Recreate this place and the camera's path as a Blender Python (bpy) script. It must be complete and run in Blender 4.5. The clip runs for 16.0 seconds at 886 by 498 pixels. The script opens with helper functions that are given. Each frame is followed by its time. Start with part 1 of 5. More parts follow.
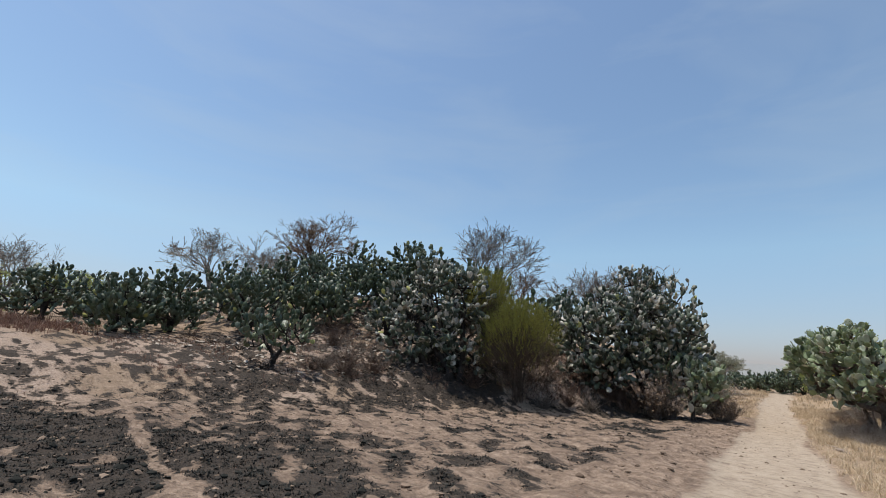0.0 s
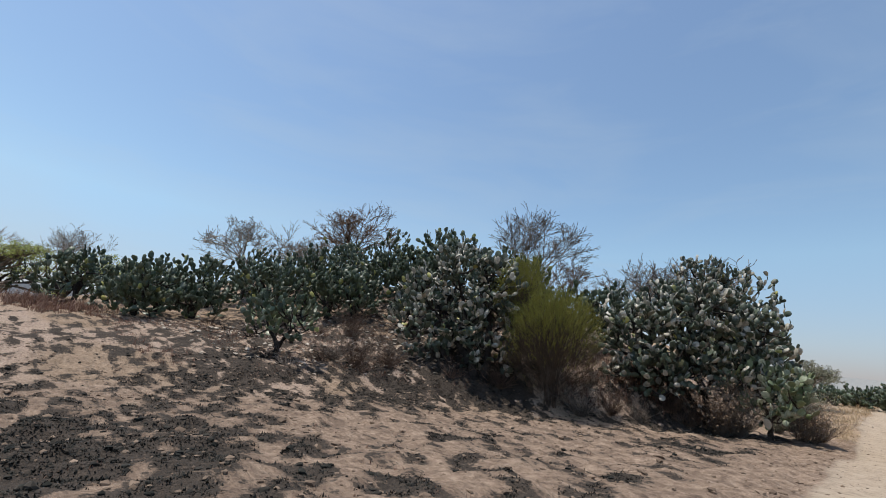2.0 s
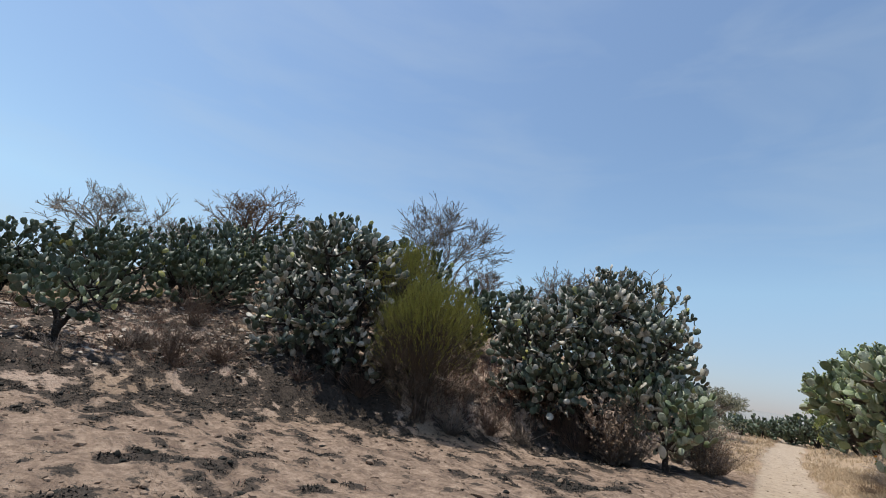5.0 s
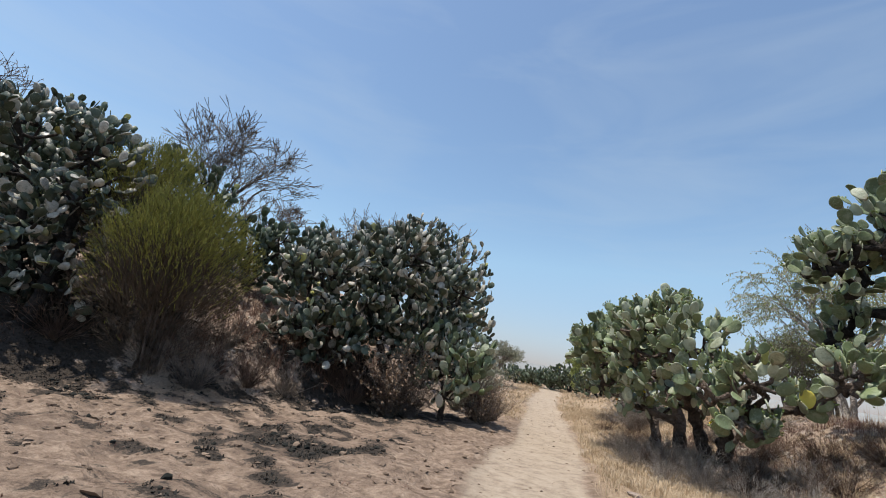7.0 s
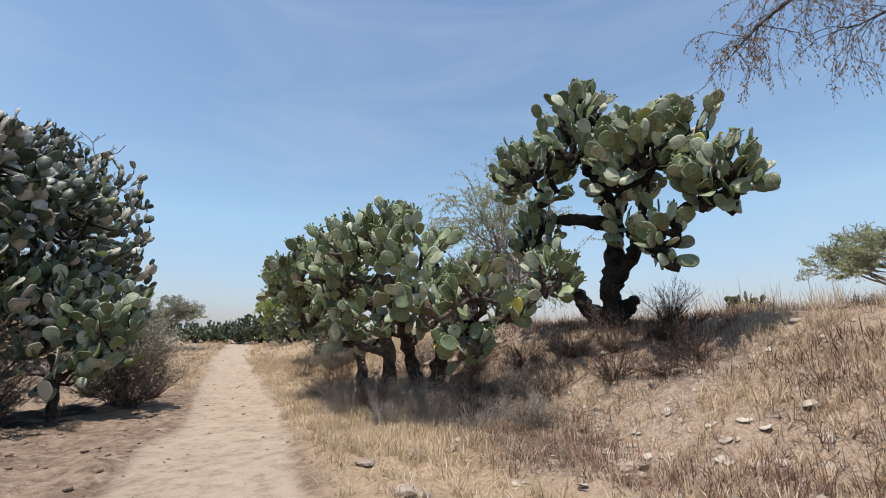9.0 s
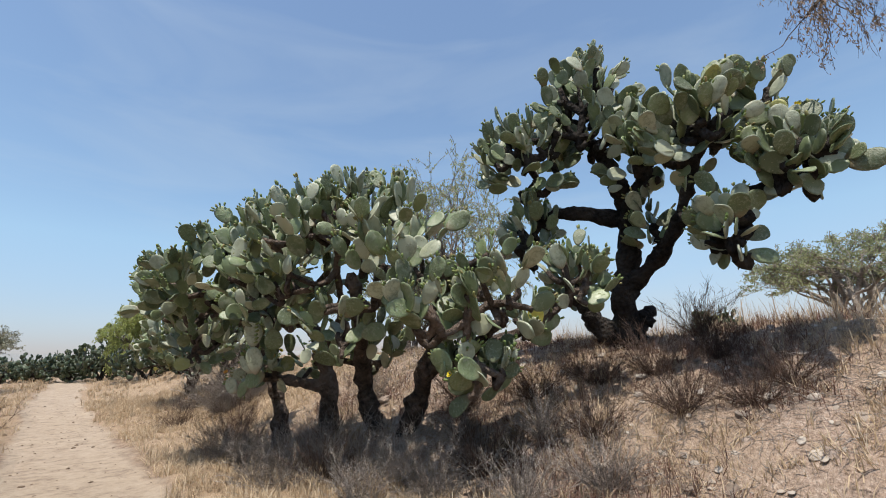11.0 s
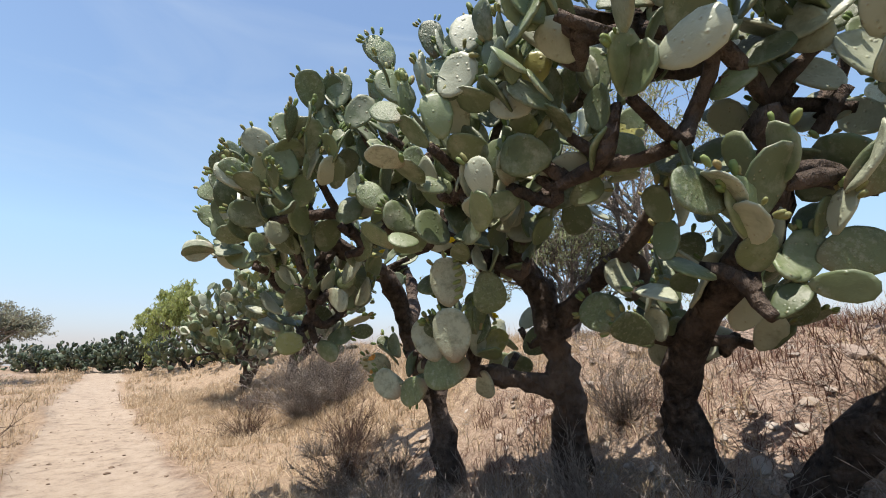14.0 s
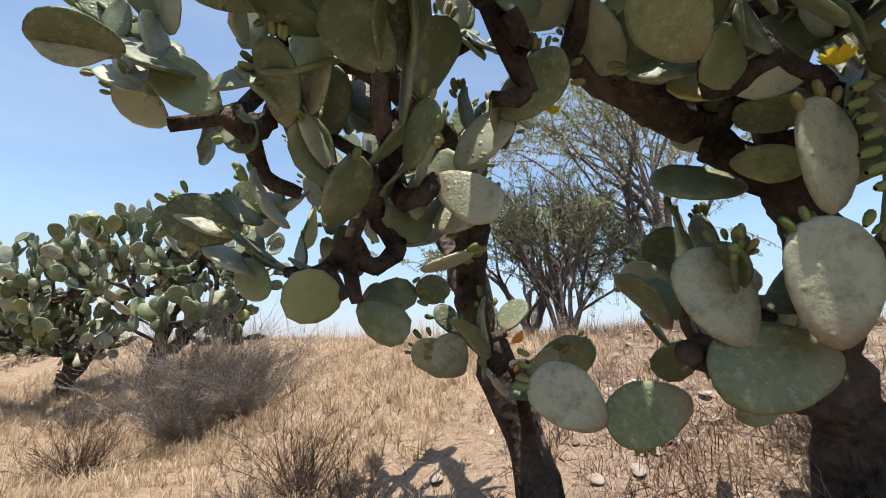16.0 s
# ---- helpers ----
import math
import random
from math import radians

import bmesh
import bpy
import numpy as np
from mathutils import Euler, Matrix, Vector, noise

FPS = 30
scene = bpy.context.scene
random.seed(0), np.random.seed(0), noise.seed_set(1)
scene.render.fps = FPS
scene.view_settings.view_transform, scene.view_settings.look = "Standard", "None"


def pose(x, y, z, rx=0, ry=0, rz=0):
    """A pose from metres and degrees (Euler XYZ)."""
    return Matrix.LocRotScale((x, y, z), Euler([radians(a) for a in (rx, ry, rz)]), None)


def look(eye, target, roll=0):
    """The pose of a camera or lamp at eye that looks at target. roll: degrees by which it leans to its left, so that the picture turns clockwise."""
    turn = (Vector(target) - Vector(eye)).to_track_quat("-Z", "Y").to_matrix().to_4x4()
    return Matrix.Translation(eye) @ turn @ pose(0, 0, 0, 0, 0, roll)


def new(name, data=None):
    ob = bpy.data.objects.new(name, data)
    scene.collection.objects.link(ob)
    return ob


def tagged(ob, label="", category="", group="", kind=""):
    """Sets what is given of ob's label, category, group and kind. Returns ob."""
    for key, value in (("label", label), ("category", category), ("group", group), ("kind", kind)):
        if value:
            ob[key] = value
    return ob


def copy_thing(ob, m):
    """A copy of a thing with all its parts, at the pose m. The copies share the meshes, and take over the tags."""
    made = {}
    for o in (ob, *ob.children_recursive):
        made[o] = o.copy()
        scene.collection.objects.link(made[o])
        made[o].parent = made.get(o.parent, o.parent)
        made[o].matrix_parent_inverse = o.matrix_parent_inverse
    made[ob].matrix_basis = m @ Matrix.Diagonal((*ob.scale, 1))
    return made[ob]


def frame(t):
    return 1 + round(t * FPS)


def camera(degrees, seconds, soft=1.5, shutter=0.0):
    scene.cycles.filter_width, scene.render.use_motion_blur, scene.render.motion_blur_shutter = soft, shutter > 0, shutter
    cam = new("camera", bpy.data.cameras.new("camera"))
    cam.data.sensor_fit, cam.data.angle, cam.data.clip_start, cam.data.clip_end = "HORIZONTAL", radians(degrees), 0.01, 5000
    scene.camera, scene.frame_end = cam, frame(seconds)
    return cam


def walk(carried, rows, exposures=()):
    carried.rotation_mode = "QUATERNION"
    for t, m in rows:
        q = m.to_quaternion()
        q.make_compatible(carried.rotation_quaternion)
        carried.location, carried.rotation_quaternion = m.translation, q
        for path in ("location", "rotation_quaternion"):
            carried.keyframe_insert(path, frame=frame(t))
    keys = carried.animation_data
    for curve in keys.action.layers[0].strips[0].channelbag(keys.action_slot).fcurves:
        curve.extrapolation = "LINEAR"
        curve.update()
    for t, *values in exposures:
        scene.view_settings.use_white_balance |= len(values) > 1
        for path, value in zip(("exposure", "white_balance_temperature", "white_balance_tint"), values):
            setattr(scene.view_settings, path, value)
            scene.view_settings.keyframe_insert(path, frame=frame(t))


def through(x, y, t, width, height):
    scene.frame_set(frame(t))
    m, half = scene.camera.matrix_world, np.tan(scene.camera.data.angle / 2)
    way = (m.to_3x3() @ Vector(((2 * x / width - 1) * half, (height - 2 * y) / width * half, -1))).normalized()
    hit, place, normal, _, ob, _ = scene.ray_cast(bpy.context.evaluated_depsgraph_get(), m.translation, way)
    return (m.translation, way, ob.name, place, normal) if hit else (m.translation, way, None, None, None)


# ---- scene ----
cam = camera(88.6, 16.0, soft=1.0)
METRES, EYE, TILT, LEAN, TURN = 26.3, 1.5, 0.0, 0.0, 36.2
ROWS = [
    (0.0, 0.0, 0.0, 0.0, -0.93, 14.29, -3.67),
    (0.5, 0.0173, 0.0269, -0.0023, 2.38, 14.23, -5.28),
    (1.0, 0.0343, 0.0534, -0.0033, 4.64, 13.66, -3.76),
    (1.5, 0.0505, 0.0792, -0.0028, 5.36, 13.87, -5.25),
    (2.0, 0.0684, 0.1059, -0.003, 6.4, 13.76, -5.69),
    (2.5, 0.0842, 0.1278, -0.0026, 3.14, 14.42, -7.36),
    (3.0, 0.1038, 0.1544, -0.0035, 3.17, 14.46, -6.79),
    (3.5, 0.1211, 0.1775, -0.0043, 1.99, 14.86, -6.73),
    (4.0, 0.1407, 0.2022, -0.0063, 1.02, 15.87, -8.22),
    (6.5, 0.2314, 0.3341, -0.0082, -11.62, 16.43, -5.7),
    (7.0, 0.2461, 0.3548, -0.0086, -23.86, 14.66, -8.81),
    (7.5, 0.2658, 0.379, -0.0101, -28.18, 14.92, -6.85),
    (8.0, 0.2846, 0.4029, -0.0106, -41.68, 13.35, -6.81),
    (8.5, 0.3046, 0.4274, -0.0117, -52.66, 11.74, -2.92),
    (11.0, 0.3848, 0.5593, -0.0121, -75.73, 14.04, 2.17),
    (11.5, 0.4035, 0.5839, -0.0126, -75.96, 13.81, 0.93),
    (12.0, 0.4218, 0.6098, -0.0137, -73.01, 13.65, 0.96),
    (12.5, 0.4421, 0.6353, -0.0139, -71.66, 13.57, 0.32),
    (13.0, 0.4632, 0.6583, -0.0135, -72.1, 13.7, 0.96),
    (13.5, 0.4854, 0.6851, -0.0135, -72.22, 13.59, 1.46),
    (14.0, 0.5057, 0.711, -0.0135, -72.82, 13.53, 1.55),
    (14.5, 0.5291, 0.7363, -0.0141, -72.13, 14.4, 3.42),
    (15.0, 0.5503, 0.7603, -0.0151, -75.65, 14.4, 1.66),
    (15.5, 0.5707, 0.7838, -0.0163, -77.04, 14.54, 1.48),
    (16.0, 0.5888, 0.8036, -0.0164, -90.63, 13.74, -0.03),
]
walk(cam, [(t, pose(0, 0, EYE, TILT, LEAN, TURN) @ pose(METRES * x, METRES * y, METRES * z, 90 + pitch, roll, yaw)) for t, x, y, z, yaw, pitch, roll in ROWS],
     [(0.0, -0.13, 6560, 10.5), (4.0, -0.07, 6560, 10.5), (6.5, 0.04, 6560, 10.5), (8.5, 0.1, 6580, 11), (11.0, 0.12, 6630, 11.5),
      (12.5, 0.2, 6700, 12), (13.5, 0.36, 6720, 13), (16.0, 0.47, 6720, 14)])
# ---------------------------------------------------------------- light
SUN_YAW, SUN_UP = 118.0, 73.0
world = bpy.data.worlds.new("sky")
scene.world = world
world.use_nodes = True
wn, wl = world.node_tree.nodes, world.node_tree.links
sky = wn.new("ShaderNodeTexSky")
sky.sky_type, sky.sun_disc = "NISHITA", False
sky.sun_elevation, sky.sun_rotation = radians(SUN_UP), radians(-SUN_YAW)
sky.altitude, sky.air_density, sky.dust_density, sky.ozone_density = 600, 1.4, 1.0, 1.8
# dusty haze towards the horizon and thin high cirrus
way = wn.new("ShaderNodeTexCoord").outputs["Generated"]
split = wn.new("ShaderNodeSeparateXYZ")
wl.new(way, split.inputs[0])
haze = wn.new("ShaderNodeValToRGB")
for el, (at, col) in zip([haze.color_ramp.elements[0], haze.color_ramp.elements[1], haze.color_ramp.elements.new(.09), haze.color_ramp.elements.new(.22)],
                         [(0.0, (.50, .48, .74)), (.60, (.95, 1.12, 1.04)), (.09, (.70, .72, .87)), (.24, (.94, 1.01, 1.02))]):
    el.position, el.color = at, (*col, 1)
wl.new(split.outputs[2], haze.inputs[0])
hazed = wn.new("ShaderNodeMix")
hazed.data_type, hazed.blend_type = "RGBA", "MULTIPLY"
hazed.inputs[0].default_value = 1.0
wl.new(sky.outputs[0], hazed.inputs[6])
wl.new(haze.outputs[0], hazed.inputs[7])
spread = wn.new("ShaderNodeMapping")
spread.inputs["Scale"].default_value = (1.6, 1.6, 7.0)
spread.inputs["Rotation"].default_value = (.12, .08, .9)
wl.new(way, spread.inputs[0])
wisp = wn.new("ShaderNodeTexNoise")
wisp.inputs["Scale"].default_value, wisp.inputs["Detail"].default_value, wisp.inputs["Roughness"].default_value = 1.3, 5.0, .55
wisp.inputs["Distortion"].default_value = .6
wl.new(spread.outputs[0], wisp.inputs["Vector"])
veil = wn.new("ShaderNodeValToRGB")
veil.color_ramp.elements[0].position, veil.color_ramp.elements[0].color = .46, (0, 0, 0, 1)
veil.color_ramp.elements[1].position, veil.color_ramp.elements[1].color = .80, (.26, .26, .26, 1)
wl.new(wisp.outputs["Fac"], veil.inputs[0])
cirrus = wn.new("ShaderNodeMix")
cirrus.data_type = "RGBA"
cirrus.inputs[7].default_value = (3.6, 4.3, 4.9, 1)
wl.new(veil.outputs[0], cirrus.inputs[0])
wl.new(hazed.outputs[2], cirrus.inputs[6])
wl.new(cirrus.outputs[2], wn["Background"].inputs[0])
wn["Background"].inputs[1].default_value = 0.15
sun = new("sun", bpy.data.lights.new("sun", "SUN"))
sun.data.energy, sun.data.angle, sun.data.color = 5.0, radians(0.5), (1.0, 0.955, 0.88)
sun.matrix_world = look((-math.sin(radians(SUN_YAW)) * math.cos(radians(SUN_UP)) * 60,
                         math.cos(radians(SUN_YAW)) * math.cos(radians(SUN_UP)) * 60,
                         math.sin(radians(SUN_UP)) * 60), (0, 0, 0))


# ---------------------------------------------------------------- materials
class Nodes:
    """A node material under construction."""

    def __init__(self, name, rough=0.8, spec=0.3):
        self.mat = bpy.data.materials.new(name)
        self.mat.use_nodes = True
        self.t = self.mat.node_tree
        self.p = self.t.nodes["Principled BSDF"]
        self.p.inputs["Roughness"].default_value = rough
        self.p.inputs["Specular IOR Level"].default_value = spec
        self.co = self.t.nodes.new("ShaderNodeNewGeometry").outputs["Position"]

    def objco(self):
        self.co = self.t.nodes.new("ShaderNodeTexCoord").outputs["Object"]

    def stretch(self, sx, sy, sz, turn=0):
        m = self.t.nodes.new("ShaderNodeMapping")
        m.inputs["Scale"].default_value = (sx, sy, sz)
        m.inputs["Rotation"].default_value = (0, 0, radians(turn))
        self.t.links.new(self.co, m.inputs[0])
        return m.outputs[0]

    def noise(self, scale, detail=4.0, rough=0.6, co=None):
        n = self.t.nodes.new("ShaderNodeTexNoise")
        n.inputs["Scale"].default_value, n.inputs["Detail"].default_value, n.inputs["Roughness"].default_value = scale, detail, rough
        self.t.links.new(co or self.co, n.inputs["Vector"])
        return n.outputs["Fac"]

    def cells(self, scale, feature="F1", co=None):
        n = self.t.nodes.new("ShaderNodeTexVoronoi")
        n.inputs["Scale"].default_value, n.feature = scale, feature
        self.t.links.new(co or self.co, n.inputs["Vector"])
        return n.outputs["Distance"]

    def ramp(self, fac, *stops):
        r = self.t.nodes.new("ShaderNodeValToRGB")
        e = r.color_ramp.elements
        while len(e) < len(stops):
            e.new(0.5)
        for el, (pos, col) in zip(e, stops):
            el.position = pos
            el.color = (*col, 1) if len(col) == 3 else (col[0],) * 3 + (1,)
        self.t.links.new(fac, r.inputs[0])
        return r.outputs[0]

    def mix(self, fac, a, b, kind="MIX"):
        m = self.t.nodes.new("ShaderNodeMix")
        m.data_type, m.blend_type = "RGBA", kind
        for sock, v in ((m.inputs[0], fac), (m.inputs[6], a), (m.inputs[7], b)):
            if isinstance(v, tuple):
                sock.default_value = (*v, 1)
            elif isinstance(v, float):
                sock.default_value = v
            else:
                self.t.links.new(v, sock)
        return m.outputs[2]

    def math(self, op, a, b=0.0, clamp=False):
        m = self.t.nodes.new("ShaderNodeMath")
        m.operation, m.use_clamp = op, clamp
        for sock, v in zip(m.inputs, (a, b)):
            if isinstance(v, float):
                sock.default_value = v
            else:
                self.t.links.new(v, sock)
        return m.outputs[0]

    def attr(self, name):
        n = self.t.nodes.new("ShaderNodeAttribute")
        n.attribute_name = name
        return n.outputs["Fac"]

    def chance(self, island):
        if island:
            return self.t.nodes.new("ShaderNodeNewGeometry").outputs["Random Per Island"]
        return self.t.nodes.new("ShaderNodeObjectInfo").outputs["Random"]

    def colour(self, c):
        self.t.links.new(c, self.p.inputs["Base Color"])

    def bump(self, h, strength=0.5, dist=0.02):
        b = self.t.nodes.new("ShaderNodeBump")
        b.inputs["Strength"].default_value, b.inputs["Distance"].default_value = strength, dist
        self.t.links.new(h, b.inputs["Height"])
        self.t.links.new(b.outputs[0], self.p.inputs["Normal"])


def ground_material():
    n = Nodes("earth", 0.95, 0.12)
    fine, mid, big = n.noise(55, 6, 0.75), n.noise(6, 5, 0.65), n.noise(0.7, 3)
    streak = n.noise(1.0, 5, 0.7, n.stretch(0.9, 3.2, 1, 30))
    dirt = n.ramp(n.noise(5, 8, 0.75), (0.36, (0.105, 0.073, 0.054)), (0.48, (0.25, 0.178, 0.128)), (0.66, (0.43, 0.325, 0.24)))
    dirt = n.mix(n.ramp(streak, (0.50, (0.0,)), (0.60, (0.6,))), dirt, (0.15, 0.105, 0.078))
    trail = n.ramp(n.noise(3.2, 8, 0.8), (0.36, (0.23, 0.177, 0.132)), (0.5, (0.39, 0.315, 0.235)), (0.68, (0.47, 0.385, 0.295)))
    straw = n.ramp(n.noise(14, 6, 0.75), (0.3, (0.21, 0.14, 0.095)), (0.5, (0.39, 0.285, 0.185)), (0.72, (0.54, 0.42, 0.29)))
    litter = n.ramp(n.noise(20, 6, 0.8), (0.30, (0.15, 0.108, 0.084)), (0.48, (0.36, 0.265, 0.2)), (0.66, (0.56, 0.455, 0.37)))
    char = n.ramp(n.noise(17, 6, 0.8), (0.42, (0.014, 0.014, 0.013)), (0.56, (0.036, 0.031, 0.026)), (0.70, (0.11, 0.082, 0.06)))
    col = n.mix(n.attr("straw"), dirt, straw)
    col = n.mix(n.attr("litter"), col, litter)
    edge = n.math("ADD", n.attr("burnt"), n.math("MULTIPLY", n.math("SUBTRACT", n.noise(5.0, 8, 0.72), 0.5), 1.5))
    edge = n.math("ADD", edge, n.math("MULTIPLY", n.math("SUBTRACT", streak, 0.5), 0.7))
    # the char colour also paints the shade under two cacti
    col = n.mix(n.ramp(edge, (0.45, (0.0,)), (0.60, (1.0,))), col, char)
    tr = n.math("ADD", n.attr("trail"), n.math("MULTIPLY", n.math("SUBTRACT", n.noise(3.5, 4), 0.5), 0.7))
    col = n.mix(n.ramp(tr, (0.35, (0.0,)), (0.7, (1.0,))), col, trail)
    col = n.mix(n.ramp(fine, (0.3, (0.45,)), (0.5, (0.0,))), col, (0.13, 0.095, 0.07))
    col = n.mix(n.math("MULTIPLY", big, 0.25), col, (0.24, 0.18, 0.14))
    n.colour(col)
    calm = n.math("SUBTRACT", 1.03, n.attr("trail"))
    h = n.math("ADD", n.math("MULTIPLY", fine, 0.12), n.math("MULTIPLY", calm, n.math("ADD", mid, n.math("MULTIPLY", streak, 1.2))))
    n.bump(h, 0.9, 0.14)
    return n.mat


def pad_material(name, island, green, pale_share, grey, scuff=(0.34, 0.36, 0.265)):
    """Waxy cactus skin: green, with a share of pads bleached, scorched or painted pale as if sunlit, and some yellow
    ones.
    """
    n = Nodes(name, 0.5, 0.5)
    n.objco()
    r = n.chance(island)
    g = [c * 0.62 for c in green], [c * 1.35 for c in green]
    col = n.ramp(r, (0.0, tuple(g[0])), (0.35, tuple(green)), (0.7, tuple(g[1])),
                 (1.0 - pale_share, tuple(grey)))
    old = n.ramp(n.math("FRACT", n.math("MULTIPLY", r, 37.0)), (0.982, (0.0,)), (0.988, (1.0,)))
    col = n.mix(old, col, (0.38, 0.37, 0.11))
    sp = n.noise(11 if not island else 5, 5, 0.7)
    blotch = n.noise(3.4 if not island else 2.2, 5, 0.7)
    col = n.mix(n.ramp(blotch, (0.36, (0.55,)), (0.52, (0.0,))), col, tuple(c * 0.5 for c in green))
    col = n.mix(n.ramp(sp, (0.50, (0.0,)), (0.68, (0.62,))), col, scuff)
    z = n.t.nodes.new("ShaderNodeSeparateXYZ")
    n.t.links.new(n.co, z.inputs[0])
    if not island:
        foot = n.ramp(n.math("ADD", z.outputs[2], n.math("MULTIPLY", n.math("SUBTRACT", sp, 0.5), 0.5)), (0.0, (0.9,)), (0.34, (0.0,)))
        col = n.mix(n.math("MULTIPLY", foot, n.math("FRACT", n.math("MULTIPLY", r, 11.0))), col, (0.25, 0.175, 0.11))
    dots = n.cells(9.0 if not island else 22.0)
    col = n.mix(n.ramp(dots, (0.09, (0.75,)), (0.14, (0.0,))), col, (0.30, 0.27, 0.17))
    n.colour(col)
    n.bump(n.math("ADD", n.math("MULTIPLY", n.ramp(dots, (0.0, (1.0,)), (0.28, (0.0,))), 0.7), sp), 0.42, 0.02)
    n.t.links.new(n.ramp(sp, (0.3, (0.36,)), (0.7, (0.62,))), n.p.inputs["Roughness"])
    return n.mat


def bark_material(name, dark, light, scale=9):
    n = Nodes(name, 0.9, 0.15)
    a = n.noise(scale, 6, 0.7)
    v = n.noise(scale * 3, 4, 0.7, n.stretch(1, 1, 0.3))
    # broad paler patches paint sunlit spots into the bark colour
    n.colour(n.mix(n.ramp(n.noise(1.7, 3), (0.45, (0.0,)), (0.62, (0.55,))), n.ramp(a, (0.33, dark), (0.68, light)), tuple(min(1, c * 1.8) for c in light)))
    n.bump(n.math("ADD", n.math("ADD", a, v), n.cells(scale * 1.6)), 1.0, 0.07)
    return n.mat


def leaf_material(name, *cols, rough=0.7, through=0.0):
    n = Nodes(name, rough, 0.2)
    r = n.chance(True)
    k = len(cols) - 1
    col = n.ramp(r, *[(i / k, c) for i, c in enumerate(cols)])
    col = n.mix(n.ramp(n.noise(1.3, 3), (0.35, (0.0,)), (0.7, (0.5,))), col, tuple(c * 0.6 for c in cols[0]))
    n.colour(col)
    if through:
        tl = n.t.nodes.new("ShaderNodeBsdfTranslucent")
        n.t.links.new(col, tl.inputs[0])
        ms = n.t.nodes.new("ShaderNodeMixShader")
        ms.inputs[0].default_value = through
        n.t.links.new(n.p.outputs[0], ms.inputs[1])
        n.t.links.new(tl.outputs[0], ms.inputs[2])
        n.t.links.new(ms.outputs[0], n.t.nodes["Material Output"].inputs[0])
    return n.mat


def stone_material(name, a, b):
    n = Nodes(name, 0.92, 0.2)
    f = n.noise(12, 6, 0.7)
    n.colour(n.mix(n.math("MULTIPLY", n.chance(False), 0.6), n.ramp(f, (0.3, a), (0.7, b)), (0.20, 0.16, 0.13)))
    n.bump(f, 0.7, 0.03)
    return n.mat


EARTH = ground_material()
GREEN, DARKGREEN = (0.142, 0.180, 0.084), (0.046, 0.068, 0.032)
# the pale shares also put the look of sunlit pads into the colour
PAD = pad_material("pad skin", False, GREEN, 0.30, (0.38, 0.405, 0.285))
PAD_MASS = pad_material("pad skin in the thick", True, GREEN, 0.30, (0.38, 0.405, 0.285))
PAD_SCORCHED = pad_material("scorched pad skin", False, (0.060, 0.082, 0.050), 0.30, (0.45, 0.42, 0.35), (0.19, 0.20, 0.15))
PAD_SCORCHED_MASS = pad_material("scorched pad skin in the thick", True, (0.048, 0.066, 0.040), 0.26, (0.45, 0.42, 0.35), (0.15, 0.16, 0.12))
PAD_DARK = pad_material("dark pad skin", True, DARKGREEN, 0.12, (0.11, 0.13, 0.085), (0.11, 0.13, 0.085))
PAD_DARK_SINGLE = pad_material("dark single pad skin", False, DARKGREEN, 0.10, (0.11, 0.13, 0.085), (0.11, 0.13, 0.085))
BARK = bark_material("cactus bark", (0.026, 0.021, 0.018), (0.15, 0.115, 0.092))
BURNT_BARK = bark_material("charred bark", (0.012, 0.011, 0.010), (0.05, 0.042, 0.036))
GREYWOOD = bark_material("grey dead wood", (0.12, 0.096, 0.082), (0.31, 0.26, 0.22), 20)
REDWOOD = bark_material("brown dead twigs", (0.085, 0.055, 0.042), (0.22, 0.15, 0.115), 20)
PALEWOOD = bark_material("pale dead twigs", (0.24, 0.20, 0.17), (0.46, 0.40, 0.345), 20)
STRAW = leaf_material("straw", (0.44, 0.325, 0.205), (0.63, 0.50, 0.345), (0.53, 0.40, 0.26), (0.69, 0.58, 0.43), through=0.3)
RUSSET = leaf_material("russet dry stalks", (0.13, 0.072, 0.054), (0.25, 0.145, 0.105), (0.18, 0.10, 0.075), (0.36, 0.25, 0.185), through=0.15)
BROOM = leaf_material("yellow green broom", (0.20, 0.205, 0.05), (0.34, 0.325, 0.085), (0.27, 0.265, 0.065), through=0.3)
BROOMTWIG = leaf_material("brown broom twig", (0.07, 0.052, 0.038), (0.13, 0.10, 0.072), (0.10, 0.075, 0.052))
PALELEAF = leaf_material("pale green leaf", (0.34, 0.37, 0.18), (0.46, 0.49, 0.28), (0.40, 0.43, 0.23), through=0.5)
FRESHLEAF = leaf_material("fresh green leaf", (0.34, 0.38, 0.12), (0.46, 0.50, 0.20), (0.40, 0.44, 0.16), through=0.45)
GREYLEAF = leaf_material("grey green leaf", (0.25, 0.26, 0.18), (0.37, 0.37, 0.27), (0.31, 0.31, 0.22), through=0.25)
DRYLEAF = leaf_material("dry brown leaf", (0.24, 0.155, 0.10), (0.40, 0.285, 0.19), (0.31, 0.215, 0.14), through=0.25)
CHAR = leaf_material("charred tussock", (0.012, 0.013, 0.011), (0.035, 0.034, 0.028), (0.06, 0.050, 0.04), (0.022, 0.022, 0.02), rough=0.95)
CLOD = leaf_material("earth clod", (0.13, 0.092, 0.066), (0.30, 0.22, 0.16), (0.19, 0.135, 0.098), rough=0.95)
BLEACHED = leaf_material("bleached fallen pad", (0.34, 0.28, 0.22), (0.52, 0.46, 0.39), (0.20, 0.155, 0.12), rough=0.8)
STONE = stone_material("bank stone", (0.25, 0.19, 0.15), (0.44, 0.355, 0.29))
